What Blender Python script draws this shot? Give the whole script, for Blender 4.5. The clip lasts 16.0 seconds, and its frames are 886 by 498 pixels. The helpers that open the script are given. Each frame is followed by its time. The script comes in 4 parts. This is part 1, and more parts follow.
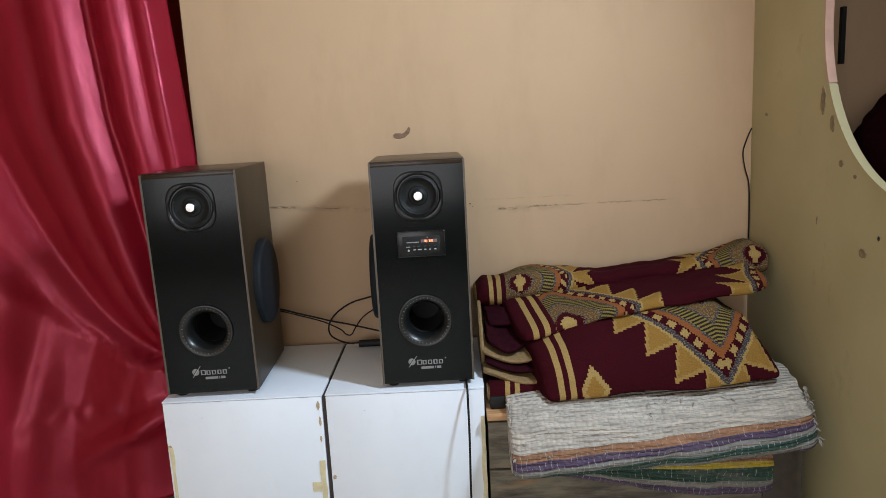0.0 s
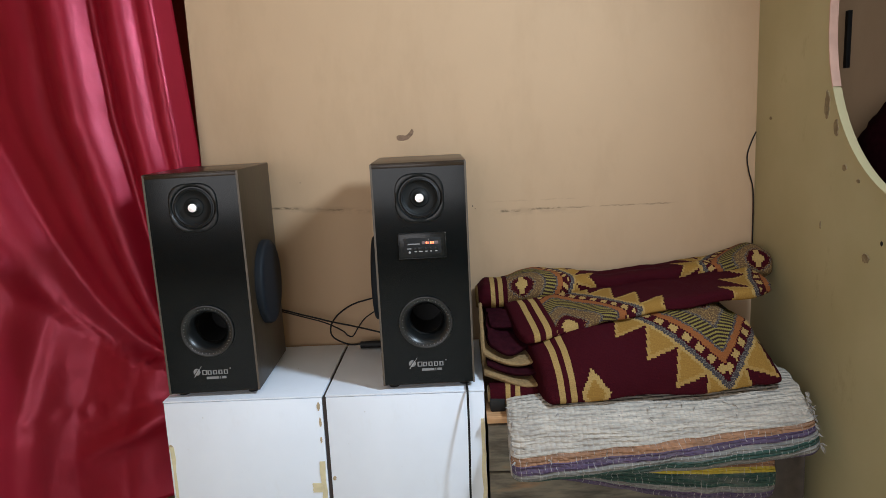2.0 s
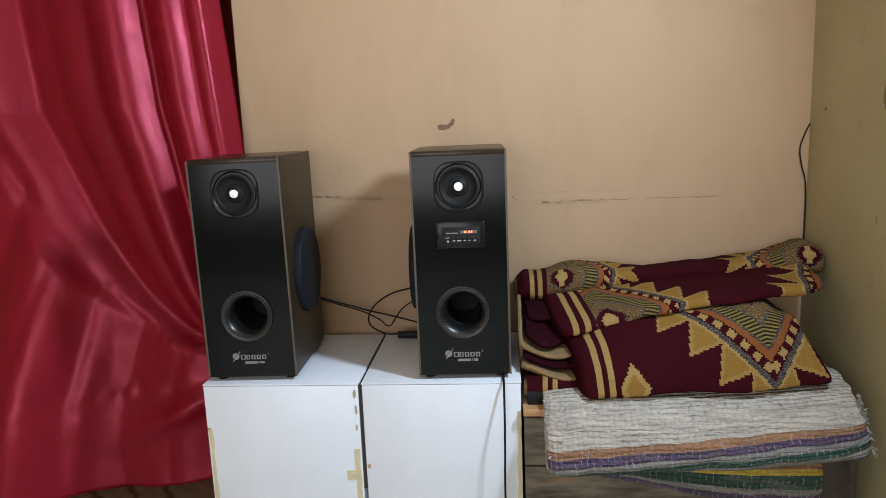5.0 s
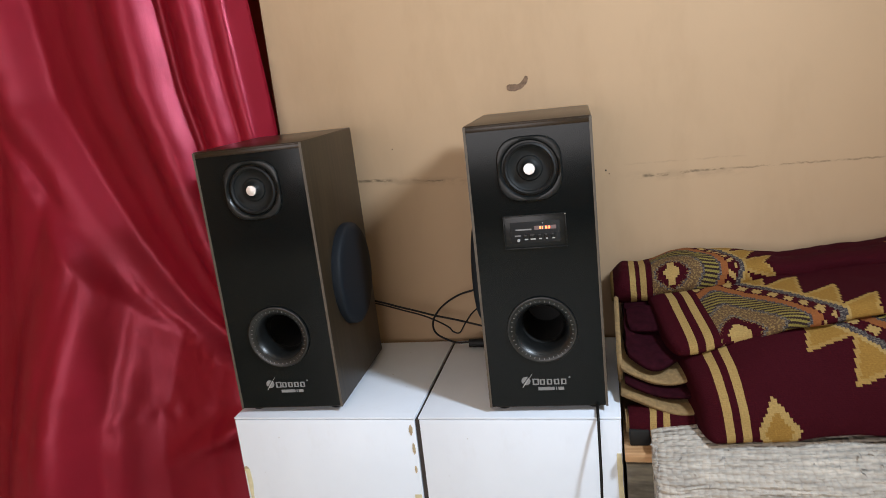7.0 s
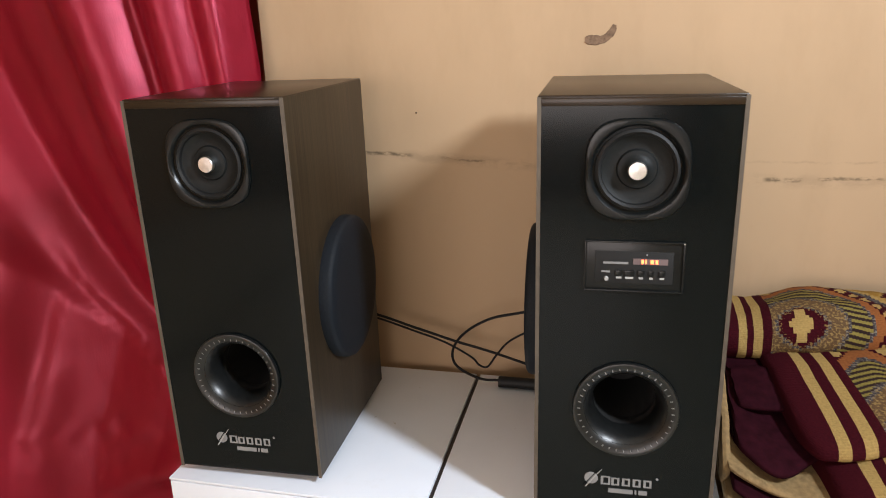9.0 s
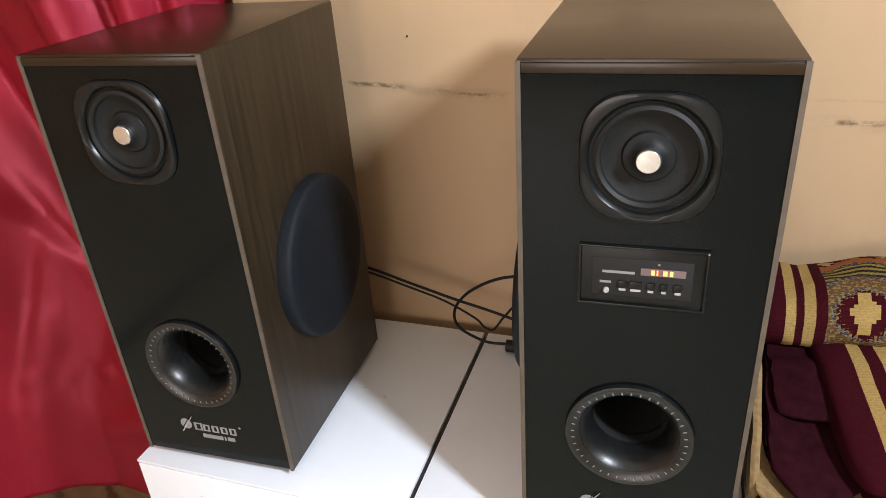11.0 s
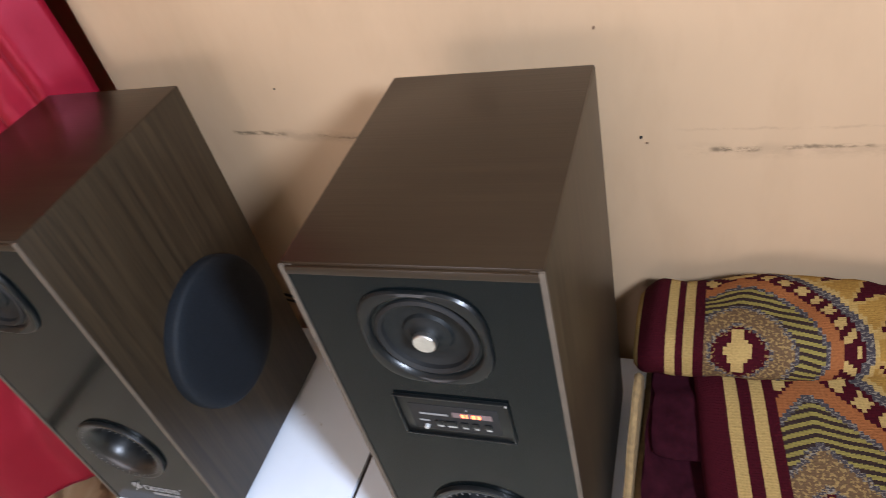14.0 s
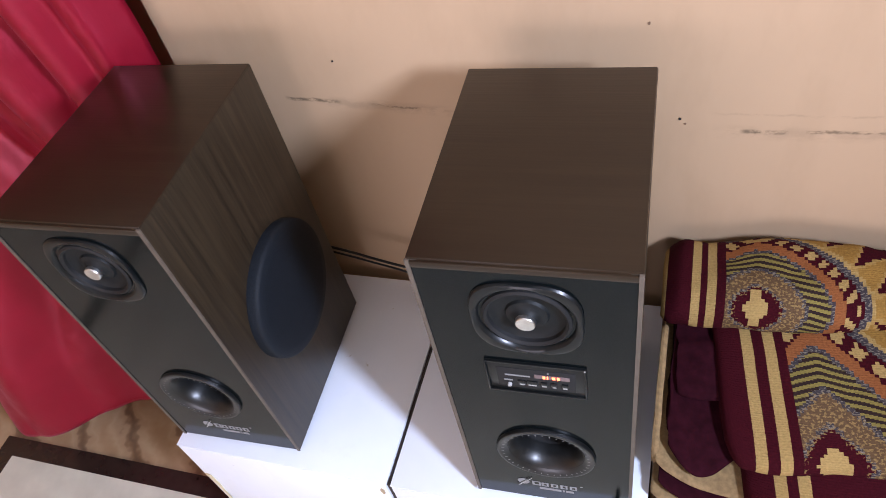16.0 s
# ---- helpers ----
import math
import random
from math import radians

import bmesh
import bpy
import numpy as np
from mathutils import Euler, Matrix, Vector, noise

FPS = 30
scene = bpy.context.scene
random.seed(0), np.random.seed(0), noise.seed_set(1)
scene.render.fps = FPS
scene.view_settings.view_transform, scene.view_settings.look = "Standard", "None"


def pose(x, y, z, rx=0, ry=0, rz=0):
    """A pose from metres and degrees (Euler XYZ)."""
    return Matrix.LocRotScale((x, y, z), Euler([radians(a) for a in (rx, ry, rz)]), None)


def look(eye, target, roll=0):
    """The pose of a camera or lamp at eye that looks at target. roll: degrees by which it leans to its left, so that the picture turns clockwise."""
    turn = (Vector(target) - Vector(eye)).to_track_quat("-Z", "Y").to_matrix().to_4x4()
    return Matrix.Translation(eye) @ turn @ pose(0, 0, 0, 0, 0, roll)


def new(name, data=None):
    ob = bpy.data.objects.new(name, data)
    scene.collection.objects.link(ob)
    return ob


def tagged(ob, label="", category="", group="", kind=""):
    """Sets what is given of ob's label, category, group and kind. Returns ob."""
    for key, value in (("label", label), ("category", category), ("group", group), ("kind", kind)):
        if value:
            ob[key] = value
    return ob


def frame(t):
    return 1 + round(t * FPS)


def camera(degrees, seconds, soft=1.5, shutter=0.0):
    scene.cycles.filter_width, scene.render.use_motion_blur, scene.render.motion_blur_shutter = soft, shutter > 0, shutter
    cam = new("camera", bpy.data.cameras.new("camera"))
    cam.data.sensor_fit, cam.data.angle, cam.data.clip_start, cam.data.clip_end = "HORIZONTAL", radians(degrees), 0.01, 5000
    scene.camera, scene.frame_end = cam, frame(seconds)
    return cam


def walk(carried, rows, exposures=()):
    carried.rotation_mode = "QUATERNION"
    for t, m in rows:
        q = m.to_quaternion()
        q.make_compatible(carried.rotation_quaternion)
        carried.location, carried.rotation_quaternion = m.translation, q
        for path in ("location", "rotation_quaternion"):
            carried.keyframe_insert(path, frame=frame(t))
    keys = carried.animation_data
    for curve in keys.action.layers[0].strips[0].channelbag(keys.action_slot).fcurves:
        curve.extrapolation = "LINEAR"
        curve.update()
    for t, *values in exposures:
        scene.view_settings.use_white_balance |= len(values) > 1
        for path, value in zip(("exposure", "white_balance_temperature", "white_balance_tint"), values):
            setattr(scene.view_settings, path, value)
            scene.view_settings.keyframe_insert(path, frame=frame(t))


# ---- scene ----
cam = camera(63.7, 16.0, soft=0.85, shutter=0.4)
EXPOSURES = [(0, -0.61, 6000, 7), (3.5, -0.61, 6000, 7), (6.5, -0.50, 6150, 9), (9, -0.15, 6700, 13),
             (11.5, 0.10, 6700, 13), (12.5, 0.18, 7100, 12), (13, 0.25, 6650, 12), (13.5, -0.08, 6300, 13), (14, 0.02, 6000, 16), (14.5, -0.10, 6000, 18), (15, -0.04, 5950, 22), (16, 0.04, 5800, 24)]
PATH = [
    (0, (-0.005, -0.001, 1.2), (-0.032, 1.966, 0.84), -3.0),
    (0.5, (-0.006, -0.003, 1.198), (-0.034, 1.966, 0.847), -2.8),
    (1, (-0.004, -0.003, 1.2), (-0.035, 1.965, 0.843), -2.8),
    (1.5, (-0.005, -0.002, 1.2), (-0.034, 1.965, 0.841), -2.6),
    (2, (0.01, -0.001, 1.198), (-0.038, 1.967, 0.846), -2.7),
    (2.5, (-0.005, -0.003, 1.202), (-0.036, 1.966, 0.848), -2.6),
    (3, (-0.002, 0.0, 1.2), (-0.034, 1.967, 0.843), -2.6),
    (3.5, (-0.009, 0.001, 1.198), (-0.033, 1.969, 0.843), -2.6),
    (3.7, (-0.005, -0.001, 1.2), (-0.032, 1.968, 0.848), -2.7),
    (5.8, (0.025, 0.052, 1.171), (-0.206, 2.0, 0.783), -2.0),
    (6, (0.025, 0.11, 1.183), (-0.178, 2.046, 0.728), -2.4),
    (6.5, (-0.009, 0.253, 1.195), (-0.291, 2.176, 0.722), -2.8),
    (7, (0.046, 0.395, 1.197), (-0.404, 2.287, 0.731), -6.3),
    (7.5, (0.078, 0.554, 1.164), (-0.457, 2.403, 0.624), -5.1),
    (8, (0.029, 0.692, 1.164), (-0.471, 2.525, 0.538), -6.3),
    (8.4, (-0.043, 0.779, 1.167), (-0.444, 2.637, 0.545), -3.5),
    (8.5, (-0.07, 0.783, 1.167), (-0.411, 2.648, 0.53), -3.7),
    (9, (-0.105, 0.824, 1.185), (-0.557, 2.679, 0.59), -1.8),
    (9.2, (-0.118, 0.843, 1.192), (-0.471, 2.694, 0.521), 0.4),
    (11.3, (-0.053, 1.08, 1.252), (-0.663, 2.707, 0.261), -4.8),
    (11.5, (-0.081, 1.097, 1.257), (-0.667, 2.695, 0.207), -5.4),
    (12, (-0.095, 1.142, 1.267), (-0.719, 2.661, 0.126), -9.4),
    (12.5, (0.028, 1.243, 1.257), (-0.713, 2.692, 0.094), -10.8),
    (13, (0.148, 1.326, 1.279), (-0.549, 2.778, 0.093), -12.6),
    (13.4, (0.163, 1.337, 1.352), (-0.501, 2.819, 0.185), -12.9),
    (13.5, (0.162, 1.323, 1.372), (-0.51, 2.79, 0.191), -13.1),
    (14, (0.145, 1.269, 1.456), (-0.577, 2.635, 0.186), -16.0),
    (14.5, (0.102, 1.224, 1.516), (-0.692, 2.559, 0.256), -16.5),
    (15, (0.079, 1.211, 1.562), (-0.646, 2.541, 0.256), -15.3),
    (15.5, (0.069, 1.198, 1.583), (-0.607, 2.453, 0.18), -15.7),
    (16, (0.044, 1.225, 1.602), (-0.544, 2.443, 0.128), -14.6),
]
walk(cam, [(t, look(eye, target, roll)) for t, eye, target, roll in PATH],
     EXPOSURES)

# ---- light ----
world = bpy.data.worlds.new("world")
scene.world = world
world.use_nodes = True
wn = world.node_tree.nodes
sky = wn.new("ShaderNodeTexSky")
sky.sky_type, sky.sun_disc = "NISHITA", False
sky.sun_elevation, sky.sun_rotation = radians(40), radians(120)
wn["Background"].inputs["Strength"].default_value = 0.1
world.node_tree.links.new(sky.outputs[0], wn["Background"].inputs["Color"])


def area_light(name, m, w, h, watts, color):
    data = bpy.data.lights.new(name, "AREA")
    data.shape, data.size, data.size_y = "RECTANGLE", w, h
    data.energy, data.color = watts, color
    ob = new(name, data)
    ob.matrix_world = m
    return ob


# daylight that falls through the round opening of the partition
area_light("daylight_arch", look((0.80, 0.98, 1.78), (-0.2, 1.0, 1.52)), 0.15, 0.22, 48.0, (0.80, 0.90, 1.0))
# added front fill lamp, set at an assumed window out of view
area_light("fill_front", look((-0.95, -2.79, 1.30), (-0.95, 2.0, 1.1)), 2.65, 1.55, 94.0, (1.0, 0.91, 0.88))
# weak lamp added to brighten the side room, no source of its own
area_light("fill_side_room", look((2.3, 0.7, 1.7), (0.8, 1.2, 1.2)), 1.0, 0.9, 3.0, (0.95, 0.96, 1.0))


# ---- materials ----
def lin(r, g, b):
    return tuple(((c / 255 + 0.055) / 1.055) ** 2.4 if c > 10 else c / 255 / 12.92 for c in (r, g, b)) + (1.0,)


class Mat:
    """A small builder of node materials."""

    def __init__(self, name, rough=0.6, metal=0.0, color=None, spec=0.5):
        self.m = bpy.data.materials.new(name)
        self.m.use_nodes = True
        self.t = self.m.node_tree
        self.b = self.t.nodes["Principled BSDF"]
        self.b.inputs["Roughness"].default_value = rough
        self.b.inputs["Metallic"].default_value = metal
        self.b.inputs["Specular IOR Level"].default_value = spec
        if color:
            self.b.inputs["Base Color"].default_value = color
        self.coord = self.t.nodes.new("ShaderNodeTexCoord")

    def node(self, kind, **values):
        n = self.t.nodes.new(kind)
        for k, v in values.items():
            n.inputs[k.replace("_", " ")].default_value = v
        return n

    def link(self, a, b):
        self.t.links.new(a, b)

    def scaled(self, scale, space="Object"):
        n = self.t.nodes.new("ShaderNodeMapping")
        n.inputs["Scale"].default_value = scale
        self.link(self.coord.outputs[space], n.inputs["Vector"])
        return n.outputs[0]

    def noise(self, vec, scale, detail=4.0, rough=0.55):
        n = self.node("ShaderNodeTexNoise", Scale=scale, Detail=detail, Roughness=rough)
        self.link(vec, n.inputs["Vector"])
        return n.outputs["Fac"]

    def ramp(self, fac, stops, constant=False):
        n = self.t.nodes.new("ShaderNodeValToRGB")
        r = n.color_ramp
        r.interpolation = "CONSTANT" if constant else "LINEAR"
        while len(r.elements) < len(stops):
            r.elements.new(0.5)
        for e, (p, c) in zip(r.elements, stops):
            e.position, e.color = p, c
        self.link(fac, n.inputs["Fac"])
        return n.outputs["Color"]

    def mix(self, fac, a, b, mode="MIX"):
        n = self.t.nodes.new("ShaderNodeMix")
        n.data_type, n.blend_type = "RGBA", mode
        for sock, v in ((n.inputs["Factor"], fac), (n.inputs[6], a), (n.inputs[7], b)):
            if hasattr(v, "links"):
                self.link(v, sock)
            else:
                sock.default_value = v
        return n.outputs[2]

    def math(self, op, a, b=None, c=None):
        n = self.t.nodes.new("ShaderNodeMath")
        n.operation = op
        for sock, v in zip(n.inputs, (a, b, c)):
            if v is None:
                continue
            if hasattr(v, "links"):
                self.link(v, sock)
            else:
                sock.default_value = v
        return n.outputs[0]

    def base(self, out):
        self.link(out, self.b.inputs["Base Color"])
        return self

    def rough(self, out):
        self.link(out, self.b.inputs["Roughness"])
        return self

    def bump(self, out, strength=0.3, distance=0.002):
        n = self.node("ShaderNodeBump", Strength=strength, Distance=distance)
        self.link(out, n.inputs["Height"])
        self.link(n.outputs[0], self.b.inputs["Normal"])
        return self

    def xyz(self, space="Object"):
        n = self.t.nodes.new("ShaderNodeSeparateXYZ")
        self.link(self.coord.outputs[space], n.inputs[0])
        return n.outputs


def plain(name, color, rough=0.5, metal=0.0, spec=0.5, vary=0.12, scale=40.0, bump=0.0):
    """A material of one colour with a slight mottling."""
    m = Mat(name, rough, metal, spec=spec)
    f = m.noise(m.coord.outputs["Object"], scale)
    lo = tuple(c * (1 - vary) for c in color[:3]) + (1,)
    hi = tuple(min(1, c * (1 + vary)) for c in color[:3]) + (1,)
    m.base(m.ramp(f, [(0.3, lo), (0.7, hi)]))
    if bump:
        m.bump(f, bump, 0.001)
    return m.m


def wall_paint(name, color, marks=False):
    m = Mat(name, 0.75, spec=0.3)
    vec = m.coord.outputs["Object"]
    big = m.noise(vec, 1.6, 5)
    fine = m.noise(vec, 90, 3)
    c = m.ramp(big, [(0.3, tuple(v * 0.9 for v in color[:3]) + (1,)), (0.7, color)])
    stain = m.noise(m.scaled((1, 1, 0.35)), 6, 5, 0.65)
    c = m.mix(m.math("MULTIPLY", m.ramp(stain, [(0.5, (0, 0, 0, 1)), (0.75, (1, 1, 1, 1))]), 0.5), c,
              tuple(v * w for v, w in zip(color[:3], (0.78, 0.76, 0.72))) + (1,))
    if marks:
        # the scuffed line left by a bench, about 0.95 m up: short torn strokes with small drips
        x, y, z = m.xyz()
        rise = m.math("ADD", m.math("MULTIPLY", m.math("MAXIMUM", m.math("MULTIPLY", x, -1.0), 0.0), 0.068), 0.9405)
        wob = m.math("MULTIPLY", m.math("SUBTRACT", m.noise(m.scaled((1, 0, 0)), 30, 3, 0.6), 0.5), 0.012)
        dz = m.math("SUBTRACT", m.math("SUBTRACT", z, wob), rise)

        def stroke(x0, x1, up, thick, power, grain):
            mid, half = (x0 + x1) / 2, (x1 - x0) / 2
            inside = m.ramp(m.math("DIVIDE", m.math("ABSOLUTE", m.math("SUBTRACT", x, mid)), half * 1.1), [(0.75, (1, 1, 1, 1)), (1.0, (0, 0, 0, 1))])
            near = m.ramp(m.math("DIVIDE", m.math("ABSOLUTE", m.math("SUBTRACT", dz, up)), thick), [(0.25, (1, 1, 1, 1)), (1.0, (0, 0, 0, 1))])
            torn = m.ramp(m.noise(m.scaled((1, 1, 2.2)), grain, 5, 0.75), [(0.42, (0, 0, 0, 1)), (0.56, (1, 1, 1, 1))])
            return m.math("MULTIPLY", m.math("MULTIPLY", m.math("MULTIPLY", inside, near), torn), power)

        for x0, x1, up, thick, power, grain in ((-0.535, -0.447, 0.0, 0.0045, 0.85, 42), (-0.395, -0.318, 0.0, 0.003, 0.7, 50), (0.130, 0.186, -0.002, 0.0048, 0.8, 38),
                                                (0.206, 0.300, 0.001, 0.0038, 0.75, 44), (0.310, 0.620, 0.001, 0.0028, 0.55, 36), (0.10, 0.34, 0.026, 0.0024, 0.18, 26),
                                                (-0.48, -0.20, -0.001, 0.012, 0.22, 22), (0.10, 0.34, -0.004, 0.014, 0.16, 20)):
            c = m.mix(stroke(x0, x1, up, thick, power, grain), c, lin(92, 78, 60))
    m.base(c)
    m.bump(fine, 0.12, 0.001)
    return m.m


WALL = wall_paint("wall_paint_beige", (0.475, 0.325, 0.195, 1), marks=True)
WALL2 = wall_paint("wall_paint_plain", (0.55, 0.35, 0.19, 1))
CEIL = wall_paint("ceiling_paint", (0.72, 0.68, 0.6, 1))


def partition_paint():
    m = Mat("partition_paint", 0.6, spec=0.35)
    vec = m.coord.outputs["Object"]
    c = m.ramp(m.noise(vec, 2.5, 5), [(0.3, (0.385, 0.335, 0.180, 1)), (0.7, (0.46, 0.405, 0.235, 1))])
    grime = m.ramp(m.noise(m.scaled((1, 1, 0.6)), 11, 5, 0.7), [(0.62, (0, 0, 0, 1)), (0.74, (1, 1, 1, 1))])
    c = m.mix(m.math("MULTIPLY", grime, 0.35), c, (0.25, 0.2, 0.1, 1))
    m.base(c)
    m.bump(m.noise(vec, 60, 3), 0.1, 0.001)
    return m.m


PARTITION = partition_paint()
EDGE_PAINT = plain("edge_paint_pink", lin(190, 152, 134), 0.6, vary=0.1, scale=25)
CHIPPED = plain("chipped_plaster", lin(128, 112, 84), 0.85, vary=0.3, scale=90, bump=0.4)


def marble_floor():
    m = Mat("veined_tile", 0.22, spec=0.5)
    vec = m.scaled((1.0, 1.0, 1.0))
    warp = m.t.nodes.new("ShaderNodeTexWave")
    warp.wave_type, warp.bands_direction = "BANDS", "DIAGONAL"
    for k, v in (("Scale", 3.6), ("Distortion", 6.5), ("Detail", 4.0), ("Detail Scale", 1.1), ("Detail Roughness", 0.6)):
        warp.inputs[k].default_value = v
    m.link(vec, warp.inputs["Vector"])
    c = m.ramp(warp.outputs["Fac"], [(0.0, lin(88, 64, 44)), (0.07, lin(118, 92, 66)), (0.16, lin(160, 134, 102)), (0.6, lin(176, 152, 118)), (1.0, lin(160, 132, 98))])
    c = m.mix(0.3, c, m.ramp(m.noise(vec, 7, 5), [(0.3, lin(140, 112, 84)), (0.7, lin(190, 168, 138))]))
    m.base(c)
    return m.m


MARBLE = marble_floor()
INLAY = plain("inlay_light_tile", lin(206, 206, 190), 0.32, vary=0.12, scale=9)
BORDER = plain("inlay_dark_border", lin(44, 34, 30), 0.25, vary=0.2, scale=30)


def wood_vinyl(name, dark, light, axis, rough=0.42):
    m = Mat(name, rough, spec=0.32)
    sc = {"z": (70, 70, 2.2), "y": (70, 2.2, 70), "x": (2.2, 70, 70)}[axis]
    f = m.noise(m.scaled(sc), 1.6, 6, 0.65)
    g = m.noise(m.scaled(tuple(v * 3.2 for v in sc)), 1.5, 2, 0.5)
    c = m.ramp(f, [(0.3, dark), (0.62, light)])
    c = m.mix(m.math("MULTIPLY", m.ramp(g, [(0.52, (0, 0, 0, 1)), (0.66, (1, 1, 1, 1))]), 0.5), c, dark)
    m.base(c)
    m.bump(g, 0.15, 0.0006)
    return m.m


VINYL_Z = wood_vinyl("walnut_vinyl_upright", lin(30, 23, 15), lin(51, 41, 28), "z", 0.4)
VINYL_X = wood_vinyl("walnut_vinyl_top", lin(34, 24, 15), lin(41, 30, 19), "x", 0.29)
VINYL_EDGE = plain("vinyl_edge", lin(84, 75, 65), 0.45, spec=0.3, vary=0.15, scale=60)
FRONT = plain("front_panel_black", (0.0022, 0.0038, 0.0042, 1), 0.13, spec=0.19, vary=0.2, scale=120)
PLASTIC = plain("black_plastic", (0.005, 0.0058, 0.006, 1), 0.3, spec=0.3, vary=0.2, scale=80)
CONE = plain("speaker_cone", (0.007, 0.008, 0.008, 1), 0.55, spec=0.2, vary=0.25, scale=200, bump=0.15)
HOLE = plain("inside_black", (0.004, 0.004, 0.004, 1), 0.8)
GRILLE = plain("blue_black_grille_cloth", (0.0065, 0.009, 0.0125, 1), 0.65, spec=0.2, vary=0.35, scale=420, bump=0.4)
SILVER = plain("brushed_silver", (0.75, 0.75, 0.74, 1), 0.3, 1.0, vary=0.1, scale=150)
PRINT = plain("silver_print", (0.34, 0.34, 0.33, 1), 0.45, vary=0.1)
PRINT_DIM = plain("grey_print", (0.20, 0.20, 0.20, 1), 0.5, vary=0.1)
PORT = plain("port_plastic", (0.0065, 0.007, 0.007, 1), 0.34, spec=0.5, vary=0.3, scale=150, bump=0.1)
RUBBER = plain("rubber", (0.007, 0.007, 0.007, 1), 0.6, spec=0.3)
CABLE = plain("black_cable", (0.007, 0.006, 0.006, 1), 0.5, spec=0.2)
GLASS_STRIP = plain("display_window", (0.14, 0.10, 0.10, 1), 0.25)


def led(name, color, strength):
    m = Mat(name, 0.4, color=color)
    m.b.inputs["Emission Color"].default_value = color
    m.b.inputs["Emission Strength"].default_value = strength
    return m.m


LED = led("red_led", (1.0, 0.16, 0.05, 1), 5.0)


def laminate():
    m = Mat("white_laminate", 0.35, spec=0.4)
    vec = m.coord.outputs["Object"]
    c = m.ramp(m.noise(vec, 5, 5), [(0.3, (0.71, 0.76, 0.84, 1)), (0.7, (0.77, 0.82, 0.90, 1))])
    spots = m.ramp(m.noise(vec, 48, 2), [(0.75, (0, 0, 0, 1)), (0.79, (1, 1, 1, 1))])
    c = m.mix(m.math("MULTIPLY", spots, 0.5), c, (0.36, 0.33, 0.28, 1))
    smear = m.ramp(m.noise(m.scaled((1, 1, 0.4)), 13, 4, 0.7), [(0.6, (0, 0, 0, 1)), (0.8, (1, 1, 1, 1))])
    c = m.mix(m.math("MULTIPLY", smear, 0.16), c, (0.5, 0.47, 0.42, 1))
    m.base(c)
    m.bump(m.noise(vec, 30, 2), 0.04, 0.001)
    return m.m


LAMINATE = laminate()
TAPE = plain("yellowed_tape", lin(206, 196, 160), 0.35, vary=0.12, scale=50)
GAP_SHADE = plain("gap_shade", lin(52, 44, 42), 0.7)


def weathered_board():
    """Old greyed board with smears of dark stain and bare patches, drawn out along its length."""
    m = Mat("weathered_wood", 0.6, spec=0.2)
    f = m.noise(m.scaled((5, 5, 26)), 1.0, 5, 0.65)
    g = m.noise(m.scaled((9, 9, 60)), 1.0, 4, 0.6)
    col = m.ramp(f, [(0.30, lin(44, 38, 34)), (0.44, lin(92, 86, 76)), (0.58, lin(118, 112, 98)), (0.72, lin(146, 116, 86))])
    col = m.mix(m.math("MULTIPLY", m.ramp(g, [(0.50, (0, 0, 0, 1)), (0.68, (1, 1, 1, 1))]), 0.6), col, lin(56, 56, 52))
    m.base(col)
    m.bump(g, 0.2, 0.0008)
    return m.m


CHEST = weathered_board()
CHEST_DARK = plain("dark_stained_board", lin(62, 54, 47), 0.6, vary=0.3, scale=40, bump=0.1)
PINE = wood_vinyl("pale_wood", lin(150, 112, 76), lin(188, 150, 108), "x", 0.55)


def satin():
    m = Mat("red_satin", 0.36, metal=0.2, spec=0.8)
    vec = m.coord.outputs["Object"]
    weave = m.noise(m.scaled((260, 260, 18)), 1.0, 3)
    c = m.ramp(m.noise(vec, 3.0, 4), [(0.3, (0.41, 0.010, 0.029, 1)), (0.7, (0.49, 0.013, 0.042, 1))])
    c = m.mix(m.math("MULTIPLY", weave, 0.25), c, (0.48, 0.018, 0.05, 1))
    m.base(c)
    m.rough(m.ramp(weave, [(0.3, (0.32, 0.32, 0.32, 1)), (0.7, (0.46, 0.46, 0.46, 1))]))
    m.b.inputs["Specular Tint"].default_value = (1.0, 0.50, 0.68, 1)
    m.b.inputs["Coat Weight"].default_value = 0.2
    m.b.inputs["Coat Roughness"].default_value = 0.38
    m.b.inputs["Coat Tint"].default_value = (1.0, 0.75, 0.85, 1)
    m.b.inputs["Sheen Weight"].default_value = 0.12
    m.b.inputs["Sheen Roughness"].default_value = 0.3
    m.b.inputs["Sheen Tint"].default_value = (1.0, 0.40, 0.58, 1)
    m.bump(m.math("ADD", weave, m.math("MULTIPLY", m.noise(m.scaled((30, 30, 9)), 1.0, 4, 0.6), 3.0)), 0.12, 0.0012)
    return m.m


SATIN = satin()
MAROON = (0.040, 0.0035, 0.007, 1)
CREAM = (0.36, 0.240, 0.085, 1)


